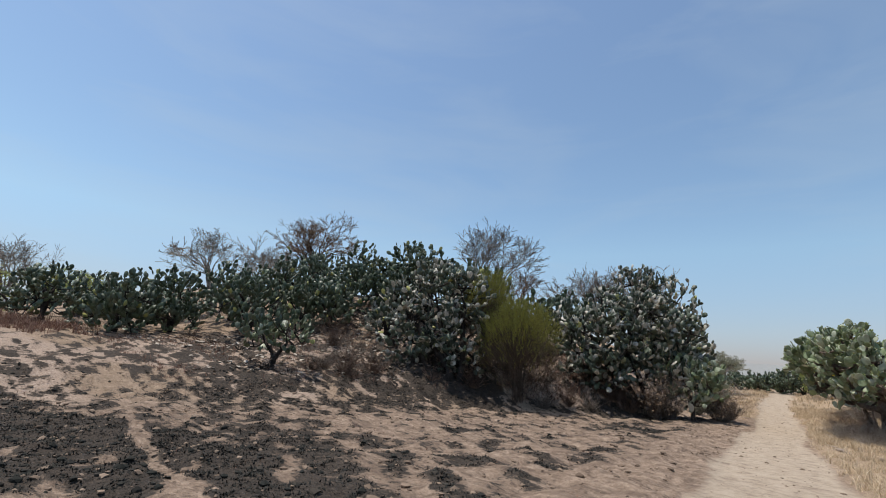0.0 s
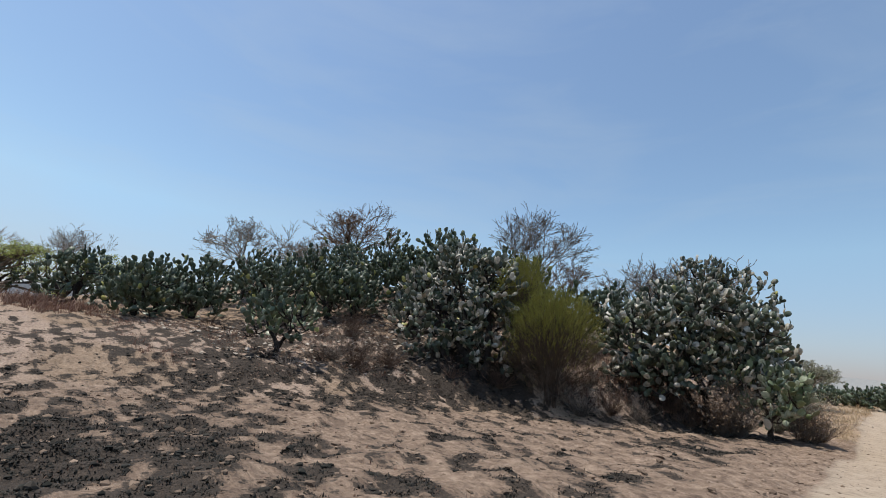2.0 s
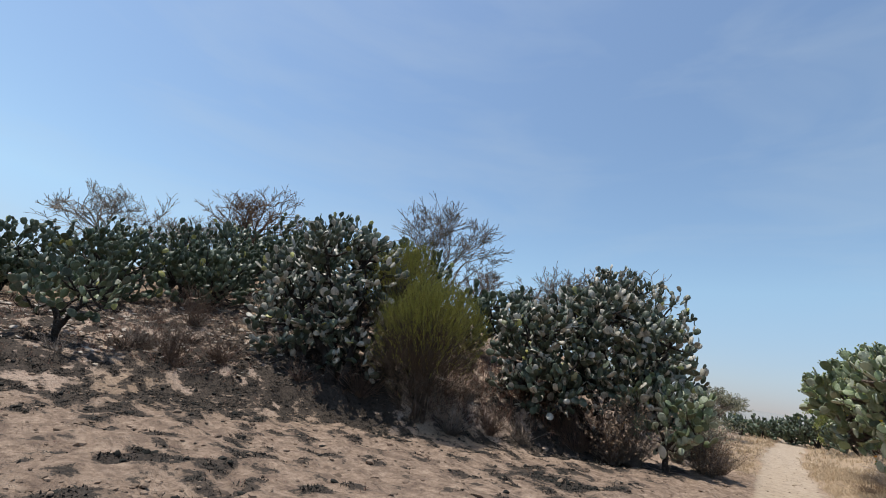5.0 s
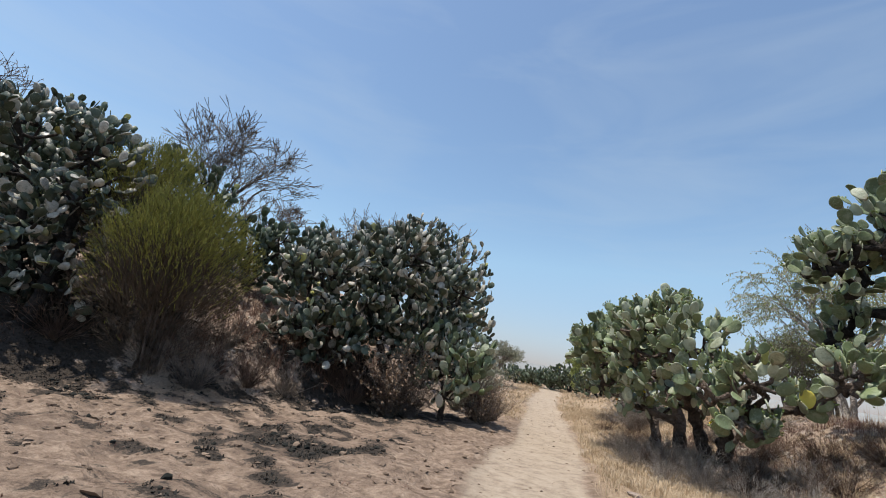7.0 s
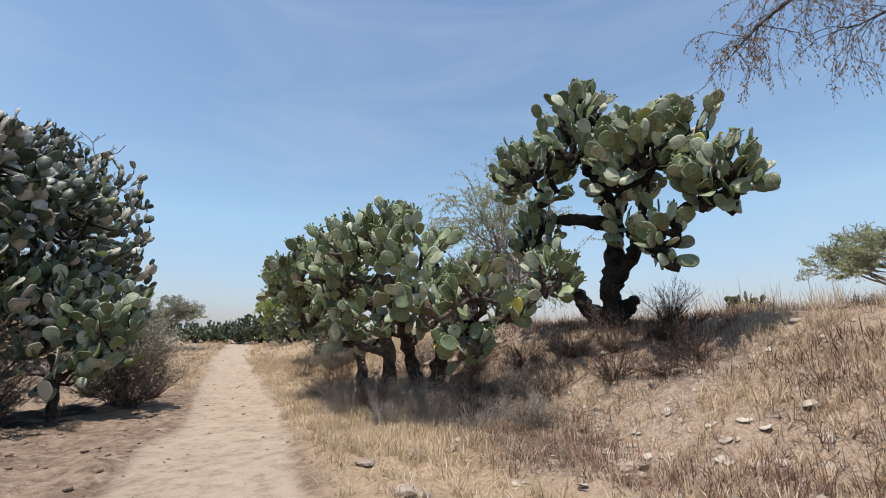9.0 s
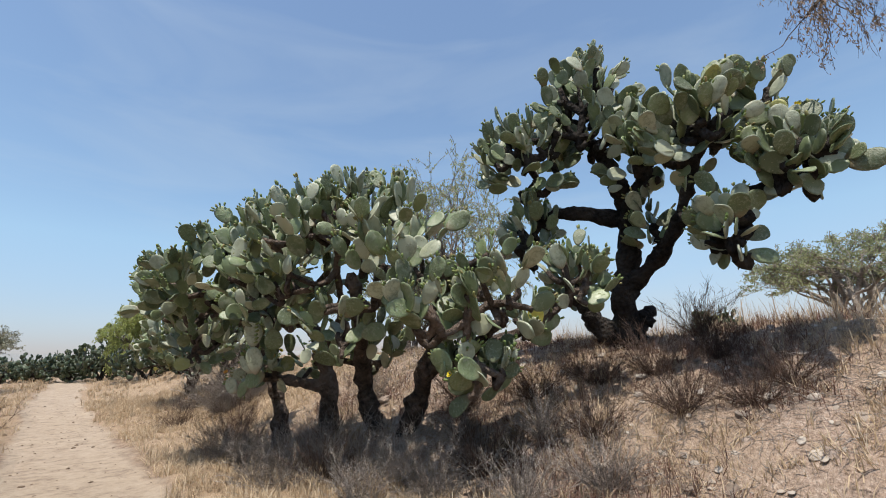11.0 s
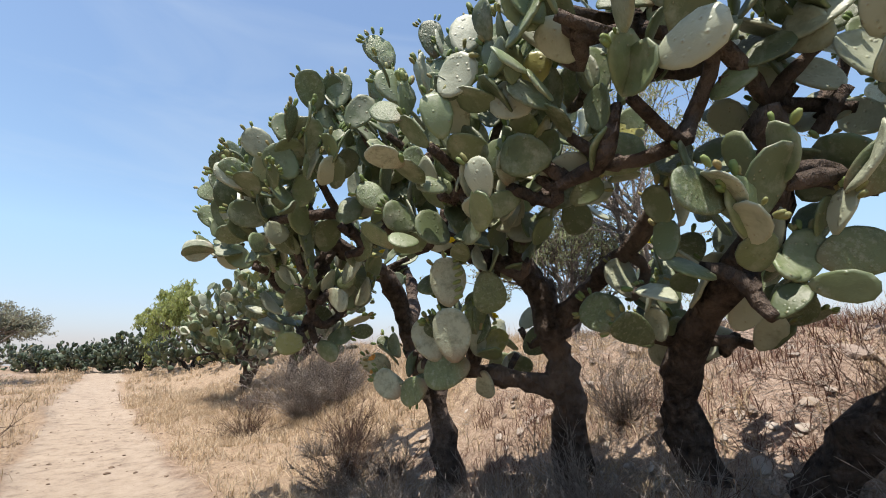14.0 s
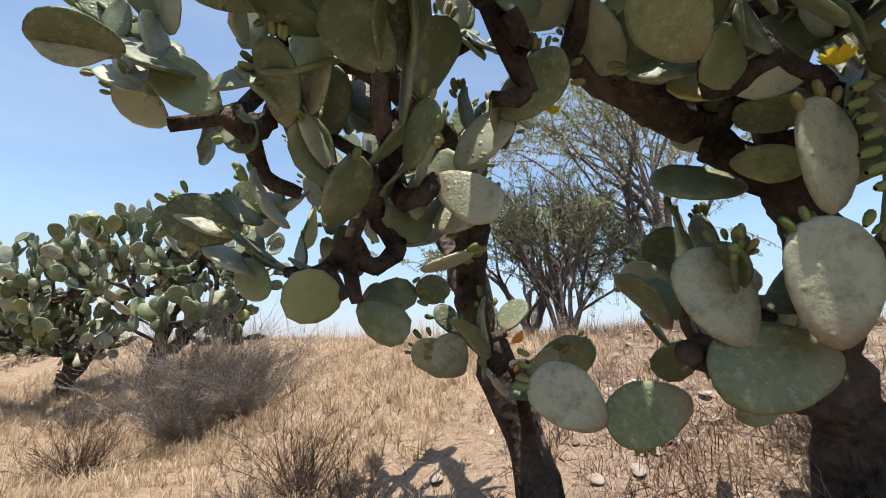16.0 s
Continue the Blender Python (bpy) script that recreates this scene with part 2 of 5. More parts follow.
YELLOWED = leaf_material("yellowed pad", (0.62, 0.55, 0.10), (0.70, 0.63, 0.16), rough=0.5)
PALEPAD = leaf_material("bleached pad", (0.66, 0.55, 0.40), (0.72, 0.62, 0.47), rough=0.8)
YELLOW = leaf_material("yellow petal", (0.80, 0.62, 0.02), (0.85, 0.72, 0.05), rough=0.5, through=0.3)
ORANGE = leaf_material("orange petal", (0.75, 0.33, 0.06), (0.80, 0.45, 0.14), rough=0.5, through=0.3)
BUD = leaf_material("green bud", (0.13, 0.19, 0.06), (0.22, 0.28, 0.10), (0.30, 0.24, 0.11), rough=0.5)
# haze put into a pale colour, for the added ring round the horizon
HORIZON_HAZE = leaf_material("painted horizon haze", (0.47, 0.485, 0.475), (0.48, 0.495, 0.485), rough=1.0)


# ---------------------------------------------------------------- the lie of the land
def ss(a):
    a = np.clip(a, 0, 1)
    return a * a * (3 - 2 * a)


def lie(x, y):
    """The ground's height, without its small unevenness."""
    x, y = np.asarray(x, float), np.asarray(y, float)
    zt = np.interp(y, [-40, 0, 13, 26, 34, 45, 70, 120], [.35, 0, -.2, -.43, -.35, .1, 1.15, 1.2])
    fl = np.interp(y, [-30, 8, 16, 21, 26, 32, 60], [-17, -15, -13, -10, -5, -2.8, -3.2])
    k = np.interp(y, [0, 14, 20, 27, 45, 60, 90], [.5, .65, 1, 1.45, 1.55, .7, .25])
    d = np.maximum(0, fl - x)
    left = k * 6.5 * (1 - np.exp(-d / 17)) * ss(d / 4) - .15 * ss(-(x + 2) / 5) * (1 - ss((-x - 10) / 6))
    fr = np.interp(y, [-30, 10, 20, 23, 25, 28, 31, 60], [3.5, 3.6, 4.3, 3.3, 2.55, 2.9, 3.0, 3.0])
    top = np.interp(y, [0, 10, 17, 40, 60], [.7, 1.0, 2.4, 2.2, 1.0])
    return zt + left + .78 * top * ss((x - fr + .6) / 4.7)


def trail_x(y):
    return np.interp(y, [-40, 8, 19, 28, 46, 62, 90], [0.2, 0.05, -.35, -.1, -.4, .3, 2.0])


def wave(x, y, seed, scale):
    """Smooth pseudo-random waves between about -1 and 1."""
    rng = np.random.RandomState(seed)
    out = 0
    for i in range(7):
        a, f, p = rng.uniform(0, 6.28), scale * rng.uniform(.6, 1.9), rng.uniform(0, 6.28)
        out = out + np.sin((x * math.cos(a) + y * math.sin(a)) * f + p)
    return out / 3.2


def masks(x, y):
    """How far the ground is trail, straw, litter and burnt at a place; burnt also holds painted cactus shade."""
    off = np.abs(x - trail_x(y) + .12 * wave(y, y * .3, 61, .8)) + .09 * wave(x, y, 62, 2.5)
    width = np.interp(y, [-20, 12, 20, 50], [1.5, 1.15, .95, 1.0])
    trail = 1 - ss((off - width * .62) / .75)
    fl = np.interp(y, [-30, 8, 16, 21, 26, 32, 60], [-17, -15, -13, -10, -5, -2.8, -3.2])
    hill = ss((fl + 2 - x) / 4)
    right = ss((x - trail_x(y) - .85) / .5)
    straw = np.maximum(right, np.maximum(hill * .35, ss((y - 31) / 3)))
    far = ss((-x - 24) / 6)
    straw = np.maximum(straw, far * .2)
    lit = np.maximum(hill * ss(wave(x, y, 5, .8) + .9) * (1 - far), right * ss((x - 2.4) / 1.2) * ss((y - 15.0) / 2.5) * (1 - ss((y - 27.6) / 2)) * (.65 + .4 * ss(wave(x, y, 8, 1.6) + .3)))
    left = ss((-1.9 - x) / 1.6) * (1 - ss((y - 30) / 2))
    ragged = .3 * wave(x * .7, y * 1.2, 3, 1.1) + .5 * wave(x * .75, y * 1.3, 72, 3.2) + .55 * wave(x, y, 73, 7.5)
    burnt = left * (.40 + .40 * ragged)
    near = np.exp(-(((x + 9.5) / 5.0) ** 2 + ((y - 3.6) / 3.2) ** 2))
    patch = np.exp(-(((x + 4.3) / 1.6) ** 2 + ((y - 18.9) / 1.0) ** 2))
    # char deepened at the feet of two cacti, standing in for their shade
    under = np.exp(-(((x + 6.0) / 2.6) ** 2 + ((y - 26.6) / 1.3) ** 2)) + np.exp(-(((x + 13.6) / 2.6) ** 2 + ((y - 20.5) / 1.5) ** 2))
    hillburn = ss((-11 - x) / 3) * (1 - far) * ss((y - 6) / 4) * .26
    track = np.interp(y, [2.6, 3.2, 3.6, 4.1, 5.1], [-4.6, -5.9, -7.6, -9.4, -12.6])
    burnt = burnt - .9 * np.exp(-((x - track) / .45) ** 2) * ss((y - 2.4) / .4) * (1 - ss((y - 4.8) / .6))
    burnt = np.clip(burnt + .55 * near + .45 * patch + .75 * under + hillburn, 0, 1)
    return trail, np.clip(straw, 0, 1) * (1 - trail), np.clip(lit, 0, 1), burnt * (1 - right)


def uneven(x, y):
    trail, straw, lit, burnt = masks(x, y)
    rough = .045 * wave(x, y, 11, 2.4) + .05 * wave(x, y, 12, 5.2) + .03 * np.maximum(0, wave(x, y, 13, 11.0))
    near = 1 - ss((np.abs(x) - 30) / 30)
    return lie(x, y) + rough * (1 - .95 * trail) * near - .03 * trail + .035 * np.clip(burnt, 0, 1) * near


def spaced(lo, hi, inner, out):
    mid = list(np.arange(lo, hi, inner))
    a, b, s = [], [], inner
    while not b or b[-1] < out:
        s *= 1.17
        b.append((b[-1] if b else hi) + s)
        a.append((a[-1] if a else lo) - s)
    return np.array(a[::-1] + mid + b)


class Geo:
    """Vertices and faces gathered for one mesh."""

    def __init__(self):
        self.v, self.f, self.n = [], [], 0

    def add(self, verts, faces):
        verts = np.asarray(verts, float)
        self.v.append(verts)
        off = self.n
        self.f += [tuple(i + off for i in f) for f in faces]
        self.n += len(verts)

    def tube(self, pts, radii, sides=6, wob=0.0, rng=random, cap=True):
        pts = [Vector(p) for p in pts]
        ring, start = [], self.n
        verts = []
        side = None
        for i, p in enumerate(pts):
            d = (pts[min(i + 1, len(pts) - 1)] - pts[max(i - 1, 0)])
            d = d.normalized() if d.length > 1e-6 else Vector((0, 0, 1))
            if side is None:
                side = d.orthogonal().normalized()
            side = (side - d * side.dot(d))
            side = side.normalized() if side.length > 1e-6 else d.orthogonal().normalized()
            other = d.cross(side)
            for k in range(sides):
                a = 6.2832 * k / sides
                r = radii[i] * (1 + (rng.uniform(-wob, wob) if wob else 0))
                verts.append(p + (side * math.cos(a) + other * math.sin(a)) * r)
        faces = []
        for i in range(len(pts) - 1):
            for k in range(sides):
                a, b = i * sides + k, i * sides + (k + 1) % sides
                faces.append((a, b, b + sides, a + sides))
        if cap:
            faces.append(tuple(range(len(verts) - sides, len(verts))))
        self.add([tuple(v) for v in verts], faces)

    def mesh(self, name, mat, smooth=True):
        me = bpy.data.meshes.new(name)
        me.from_pydata(np.concatenate(self.v) if self.v else [], [], self.f)
        if smooth:
            me.polygons.foreach_set("use_smooth", [True] * len(me.polygons))
        me.materials.append(mat)
        return me


def part(name, geo, mat, parent, label="", kind="", smooth=True):
    """Links gathered geometry, given in the parent's space, as one mesh under a thing."""
    ob = new(name, geo.mesh(name, mat, smooth))
    ob.parent = parent
    return tagged(ob, label, kind=kind)


def thing(name, place, label, category, group="", kind=""):
    ob = new(name)
    ob.location = place
    ob.empty_display_size = 0.2
    return tagged(ob, label, category, group, kind)


def on(x, y, sink=0.0):
    return Vector((x, y, float(uneven(x, y)) - sink))


def slope_turn(x, y):
    """The turn that lays a thing flat on the slope at a place."""
    up = Vector((float(lie(x - .2, y) - lie(x + .2, y)) / .4, float(lie(x, y - .2) - lie(x, y + .2)) / .4, 1))
    return up.to_track_quat("Z", "Y").to_matrix().to_4x4()


# ---------------------------------------------------------------- ground
gx, gy = spaced(-24, 11, 0.125, 900), spaced(0, 44, 0.125, 900)
GX, GY = np.meshgrid(gx, gy)
GZ = uneven(GX, GY)
me = bpy.data.meshes.new("ground")
nx, ny = len(gx), len(gy)
ii = np.arange((nx - 1) * (ny - 1))
a0 = (ii // (nx - 1)) * nx + ii % (nx - 1)
me.from_pydata(np.stack([GX.ravel(), GY.ravel(), GZ.ravel()], 1), [], np.stack([a0, a0 + 1, a0 + nx + 1, a0 + nx], 1).tolist())
me.polygons.foreach_set("use_smooth", [True] * len(me.polygons))
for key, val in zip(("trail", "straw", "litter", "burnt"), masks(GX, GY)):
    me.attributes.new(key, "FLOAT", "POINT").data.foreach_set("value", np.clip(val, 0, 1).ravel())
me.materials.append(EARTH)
tagged(new("ground", me), "dry earth with a sandy footpath, burnt patches, painted cactus shade and straw", "ground", kind="structure")


# ---------------------------------------------------------------- prickly pears
def pad_shape(n, bend=0.0, width=0.40, ring=0.84, thick=0.042, curl=0.0, warp=0):
    """One pad, its foot at the origin, one metre tall along z, facing y. Vertices and faces."""
    v, f = [], []

    def rim(s, y):
        for k in range(n):
            a = 6.2832 * k / n
            z = .5 - .5 * math.cos(a)
            x = width * math.sin(a) * (.74 + .42 * z)
            z2 = .5 + (z - .5) * s
            x2 = x * s
            v.append((x2, y + bend * (z2 - .4) ** 2 + curl * x2 * x2, z2))
    rim(1.0, 0.0)
    faces_at = [(.965, thick * .72), (ring, thick)] if n > 8 else [(.93, thick)]
    levels = []
    for s, y in faces_at:
        levels.append((len(v), len(v) + n))
        rim(s, y)
        rim(s, -y)
    c = len(v)
    v.append((0, thick + bend * .01, .5))
    v.append((0, -thick + bend * .01, .5))
    for k in range(n):
        m = (k + 1) % n
        u, w = 0, 0
        for u2, w2 in levels:
            f += [(u + k, u + m, u2 + m, u2 + k), (w + m, w + k, w2 + k, w2 + m)]
            u, w = u2, w2
        f += [(u + k, u + m, c), (w + m, w + k, c + 1)]
    if warp:
        for i, (x, y, z) in enumerate(v):
            q = noise.noise(Vector((x * 3, z * 3, warp * 5.1)))
            v[i] = (x * (1 + .10 * q), y + .035 * noise.noise(Vector((x * 4, z * 4, warp * 3.3 + 9))) * min(1, 4 * z), z + .02 * q)
    return np.array(v), f


def pad_mesh(name, mat, *args):
    g = Geo()
    g.add(*pad_shape(*args))
    return g.mesh(name, mat)


SHAPES = [(12, .0, .38, .80, .036, .0, 1), (12, .3, .34, .80, .036, -.3, 2), (12, -.22, .42, .80, .034, .3, 3), (12, .12, .37, .80, .032, .6, 4), (12, -.12, .31, .80, .04, .2, 5)]
FINE = [(24, *q[1:]) for q in SHAPES]
PADS = {m.name: [pad_mesh("pad", m, *s) for s in (FINE if m is PAD else SHAPES)] for m in (PAD, PAD_SCORCHED, PAD_DARK_SINGLE)}
LOW = [pad_shape(8, *s[1:]) for s in SHAPES]
MID = [pad_shape(13, *s[1:]) for s in SHAPES]


def basis(d, nrm):
    """Axes with z along d and y near nrm."""
    d = d.normalized()
    x = nrm.cross(d)
    x = x.normalized() if x.length > 1e-4 else d.orthogonal().normalized()
    return Matrix((x, d.cross(x), d)).transposed().to_4x4()


def smooth_line(pts, steps=4):
    pts = [Vector(p) for p in pts]
    out = []
    for i in range(len(pts) - 1):
        p0, p1, p2, p3 = pts[max(i - 1, 0)], pts[i], pts[i + 1], pts[min(i + 2, len(pts) - 1)]
        for k in range(steps):
            t = k / steps
            out.append(.5 * ((2 * p1) + (p2 - p0) * t + (2 * p0 - 5 * p1 + 4 * p2 - p3) * t * t + (3 * p1 - p0 - 3 * p2 + p3) * t ** 3))
    out.append(pts[-1])
    return out


def bud_geo(g, p, d, s, rng):
    o = d.orthogonal().normalized()
    u = d.cross(o)
    prof = ((0, .25), (.3, .5), (.7, .55), (1.0, .35))
    v, f = [], []
    for h, r in prof:
        for k in range(5):
            a = 6.2832 * k / 5
            v.append(tuple(p + d * h * s + (o * math.cos(a) + u * math.sin(a)) * r * s * .5))
    for i in range(3):
        for k in range(5):
            f.append((i * 5 + k, i * 5 + (k + 1) % 5, i * 5 + 5 + (k + 1) % 5, i * 5 + 5 + k))
    f.append((15, 16, 17, 18, 19))
    g.add(v, f)


def petal_mesh(name, mat):
    g = Geo()
    rng = random.Random(4)
    for ring, (tilt, ln) in enumerate(((.5, .8), (.95, 1.0))):
        for k in range(8):
            a = 6.2832 * (k + ring * .5) / 8
            c, s = math.cos(a), math.sin(a)
            pts = [(0, 0), (.35, -.26), (1.0, -.2), (1.0, .2), (.35, .26)]
            v = [((q * math.sin(tilt)) * ln * c - w * s, (q * math.sin(tilt)) * ln * s + w * c, q * math.cos(tilt) * ln) for q, w in pts]
            g.add(v, [(0, 1, 2, 3, 4)])
    return g.mesh(name, mat, False)


FLOWERS = [petal_mesh("flower", YELLOW), petal_mesh("flower", ORANGE)]


def prickly_pear(base, limbs, clusters, label, seed, size=0.34, single=300, skin=PAD, mass=PAD_MASS, bark=BARK,
                 radius=0.13, buds=0.0, flowers=0, placed=(), fruits=(), blossoms=(), droop=0.0, stems=0.5, group="", rest_shape=None):
    """A prickly pear. limbs: woody lines from the base, in world metres; clusters: (centre, radii, number of pads);
    placed: single pads (foot, tip, facing)."""
    rng = random.Random(seed)
    base = Vector(base)
    root = thing("prickly_pear_cactus", base, label, "cactus", group)
    wood, nodes = Geo(), []
    for line in limbs:
        pts = smooth_line([Vector(p) - base for p in line], 7)
        k = len(pts)
        first = radius * (1.0 if line[0][2] < float(lie(line[0][0], line[0][1])) + .6 else .6)
        rad = [first * (1 - .6 * i / (k - 1)) * (1.3 if i == 0 and first == radius else 1 + .13 * math.sin(i * 1.1 + seed) + rng.uniform(-.12, .12)) for i in range(k)]
        limb = Geo()
        limb.tube([p + Vector((rng.uniform(-1, 1), rng.uniform(-1, 1), 0)) * .12 * first for p in pts], rad, 12, .2, rng)
        part("trunk" if first == radius else "limb", limb, bark, root)
        nodes += pts[k // 3:]
    pads, grown = [], 0
    for c, r, count in clusters:
        c = Vector(c) - base
        made = 0
        while made < count:
            q = Vector((rng.gauss(0, 1), rng.gauss(0, 1), rng.gauss(0, 1))).normalized()
            u = rng.uniform(.30, .92) ** .7
            p = c + Vector((q.x * r[0], q.y * r[1], q.z * r[2])) * u
            d = (q * .7 + Vector((0, 0, .8 - droop)) + Vector((rng.uniform(-.5, .5), rng.uniform(-.5, .5), rng.uniform(-.5, .4)))).normalized()
            if nodes and rng.random() < stems:
                s = min(nodes, key=lambda w: (w - p).length)
                mid = (s + p) / 2 + Vector((rng.uniform(-.12, .12), rng.uniform(-.12, .12), rng.uniform(-.2, .05)))
                line = smooth_line([s, mid, p], 3)
                wood.tube(line, [radius * .29 * (1 - .35 * i / (len(line) - 1)) for i in range(len(line))], 6, .18, rng)
                nodes.append(mid)
            todo = [(p, d, 0)]
            while todo and made < count:
                p, d, gen = todo.pop()
                s = size * rng.uniform(.72, 1.15)
                nrm = Vector((rng.gauss(0, 1), rng.gauss(0, 1), rng.gauss(0, .32)))
                m = Matrix.Translation(p) @ basis(d, nrm)
                tip = p + d * s * .95
                e = (tip - c)
                reach = math.sqrt((e.x / r[0]) ** 2 + (e.y / r[1]) ** 2 + (e.z / r[2]) ** 2)
                pads.append((m, s, rng.randrange(5), reach, e.z > 0))
                made += 1
                if gen < 3 and reach < 1.12:
                    for _ in range(rng.choice((1, 1, 2))):
                        d2 = (d + Vector((rng.uniform(-.75, .75), rng.uniform(-.75, .75), rng.uniform(-.25, .95) - droop * .5))).normalized()
                        across = m.to_3x3() @ Vector((1, 0, 0))
                        todo.append((p + d * s * rng.uniform(.78, .94) + across * s * rng.uniform(-.22, .22), d2, gen + 1))
    if wood.v:
        part("woody_thicket", wood, bark, root, kind="stuff")
    for foot, tip, face in placed:
        foot, tip = Vector(foot) - base, Vector(tip) - base
        pads.insert(0, (Matrix.Translation(foot) @ basis(tip - foot, Vector(face)), (tip - foot).length, 0, 2.0, True))
    k0 = len(placed)
    loose = pads[:k0] + sorted(pads[k0:], key=lambda q: -q[3])
    singles = []
    for m, s, k, *_ in loose[:single]:
        ob = bpy.data.objects.new("pad", PADS[skin.name][k])
        singles.append(ob)
        scene.collection.objects.link(ob)
        ob.parent = root
        ob.matrix_basis = m @ Matrix.Diagonal((s, s, s, 1))
    rest = Geo()
    for m, s, k, *_ in loose[single:]:
        v, f = (rest_shape or LOW)[k]
        mm = np.array(m @ Matrix.Diagonal((s, s, s, 1)))
        rest.add(v @ mm[:3, :3].T + mm[:3, 3], f)
    if rest.v:
        part("pads_in_the_thick", rest, mass, root, kind="stuff")
    if buds:
        bg = Geo()
        tops = [q for q in loose if q[3] > .85 and (q[0].col[2].z > .2)]
        for q in tops:
            if rng.random() > buds:
                continue
            m, s = q[0], q[1]
            for b in range(rng.randint(2, 6)):
                a = rng.uniform(-.9, .9)
                z = .5 + .5 * math.cos(a)
                x = .38 * math.sin(a) * (.74 + .42 * z)
                p = m @ Vector((x * s, 0, z * s))
                dd = (m.to_3x3() @ Vector((math.sin(a), rng.uniform(-.2, .2), math.cos(a)))).normalized()
                bud_geo(bg, p - dd * .005, dd, rng.uniform(.035, .075), rng)
        if bg.v:
            part("fruit_mass", bg, BUD, root, "small green fruit buds along pad rims", kind="stuff")
        bloom = [i for i in range(len(singles)) if loose[i][3] > .85 and loose[i][0].col[2].z > .3]
        for i, j in enumerate(rng.sample(bloom, min(flowers, len(bloom)))):
            ob = bpy.data.objects.new("flower", FLOWERS[i % 4 == 3])
            scene.collection.objects.link(ob)
            ob.parent = singles[j]
            k = .05 / loose[j][1]
            ob.matrix_basis = Matrix.Translation((0, 0, 1.01)) @ Matrix.Diagonal((k, k, k, 1))
            tagged(ob, "open yellow cactus flower" if i % 4 != 3 else "orange cactus flower")
    for p, d, sz in fruits:
        bg = Geo()
        bud_geo(bg, Vector(p) - base, Vector(d).normalized(), sz, rng)
        part("fruit", bg, BUD, root, "green cactus fruit on a pad's rim")
    for p, d, sz, k in blossoms:
        ob = bpy.data.objects.new("flower", FLOWERS[k])
        scene.collection.objects.link(ob)
        ob.parent = root
        ob.matrix_basis = Matrix.Translation(Vector(p) - base) @ basis(Vector(d), Vector((1, 0, 0))) @ Matrix.Diagonal((sz, sz, sz, 1))
        tagged(ob, ("open yellow cactus flower", "orange cactus flower")[k])
    return root


def odd_pad(pear, foot, size, mat, label):
    """One pad of a colour of its own on a prickly pear, its face towards the path's start."""
    g = Geo()
    v, f = pad_shape(*FINE[0])
    m = np.array(Matrix.Translation(Vector(foot) - pear.location) @ basis(Vector((-.15, -.2, 1)), Vector((-.4, -.9, .1))))
    g.add((v * size) @ m[:3, :3].T + m[:3, 3], f)
    part("pad", g, mat, pear, label)


# ---------------------------------------------------------------- bushes, trees and grass
def shrub(x, y, height, spread, label, seed, mat=GREYWOOD, stems=40, twigs=7, thick=0.008, leaves=None, leafn=0, group="dry shrubs", leaf=0.03, name="dry_shrub", leaf_from=0.0):
    """A bush of thin fanning stems with side twigs, and leaves where it has any."""
    rng = random.Random(seed)
    root = thing(name, on(x, y, .03), label, "shrub", group)
    lf = Geo()
    for i in range(stems):
        g = Geo()
        a, lean = rng.uniform(0, 6.2832), spread / height * rng.uniform(.1, 1.7)
        d = Vector((math.cos(a) * lean, math.sin(a) * lean, 1)).normalized()
        ln = height * rng.uniform(.5, 1.05) * (1 + .25 * rng.random() * (1 - d.z))
        p = Vector((math.cos(a), math.sin(a), 0)) * rng.uniform(0, .14) * spread
        line, w = [p], d
        for k in range(4):
            w = (w + Vector((rng.uniform(-.34, .34), rng.uniform(-.34, .34), rng.uniform(-.2, .16)))).normalized()
            line.append(line[-1] + w * ln / 4)
        g.tube(line, [thick * (1.25 - .27 * k) for k in range(5)], 4, 0, rng, False)
        for t in range(twigs):
            k = rng.randint(1, 4)
            s = line[k - 1].lerp(line[k], rng.random())
            e = (w + Vector((rng.uniform(-.9, .9), rng.uniform(-.9, .9), rng.uniform(-.4, .7)))).normalized()
            l2 = ln * rng.uniform(.10, .30)
            m = s + e * l2 * .55 + Vector((rng.uniform(-1, 1), rng.uniform(-1, 1), rng.uniform(-1, 1))) * l2 * .08
            tip = s + e * l2
            g.tube([s, m, tip], [thick * .55, thick * .42, thick * .2], 3, 0, rng, False)
            if leaves and tip.z > height * leaf_from:
                for q in range(leafn):
                    o = s.lerp(tip, rng.uniform(.25, 1.1))
                    u = Vector((rng.gauss(0, 1), rng.gauss(0, 1), rng.gauss(0, 1))).normalized() * leaf
                    n2 = u.orthogonal() * .45
                    lf.add([o - u, o + n2, o + u, o - n2], [(0, 1, 2, 3)])
        part("stem", g, mat, root)
    if lf.v:
        part("leaves", lf, leaves, root, kind="stuff", smooth=False)
    return root


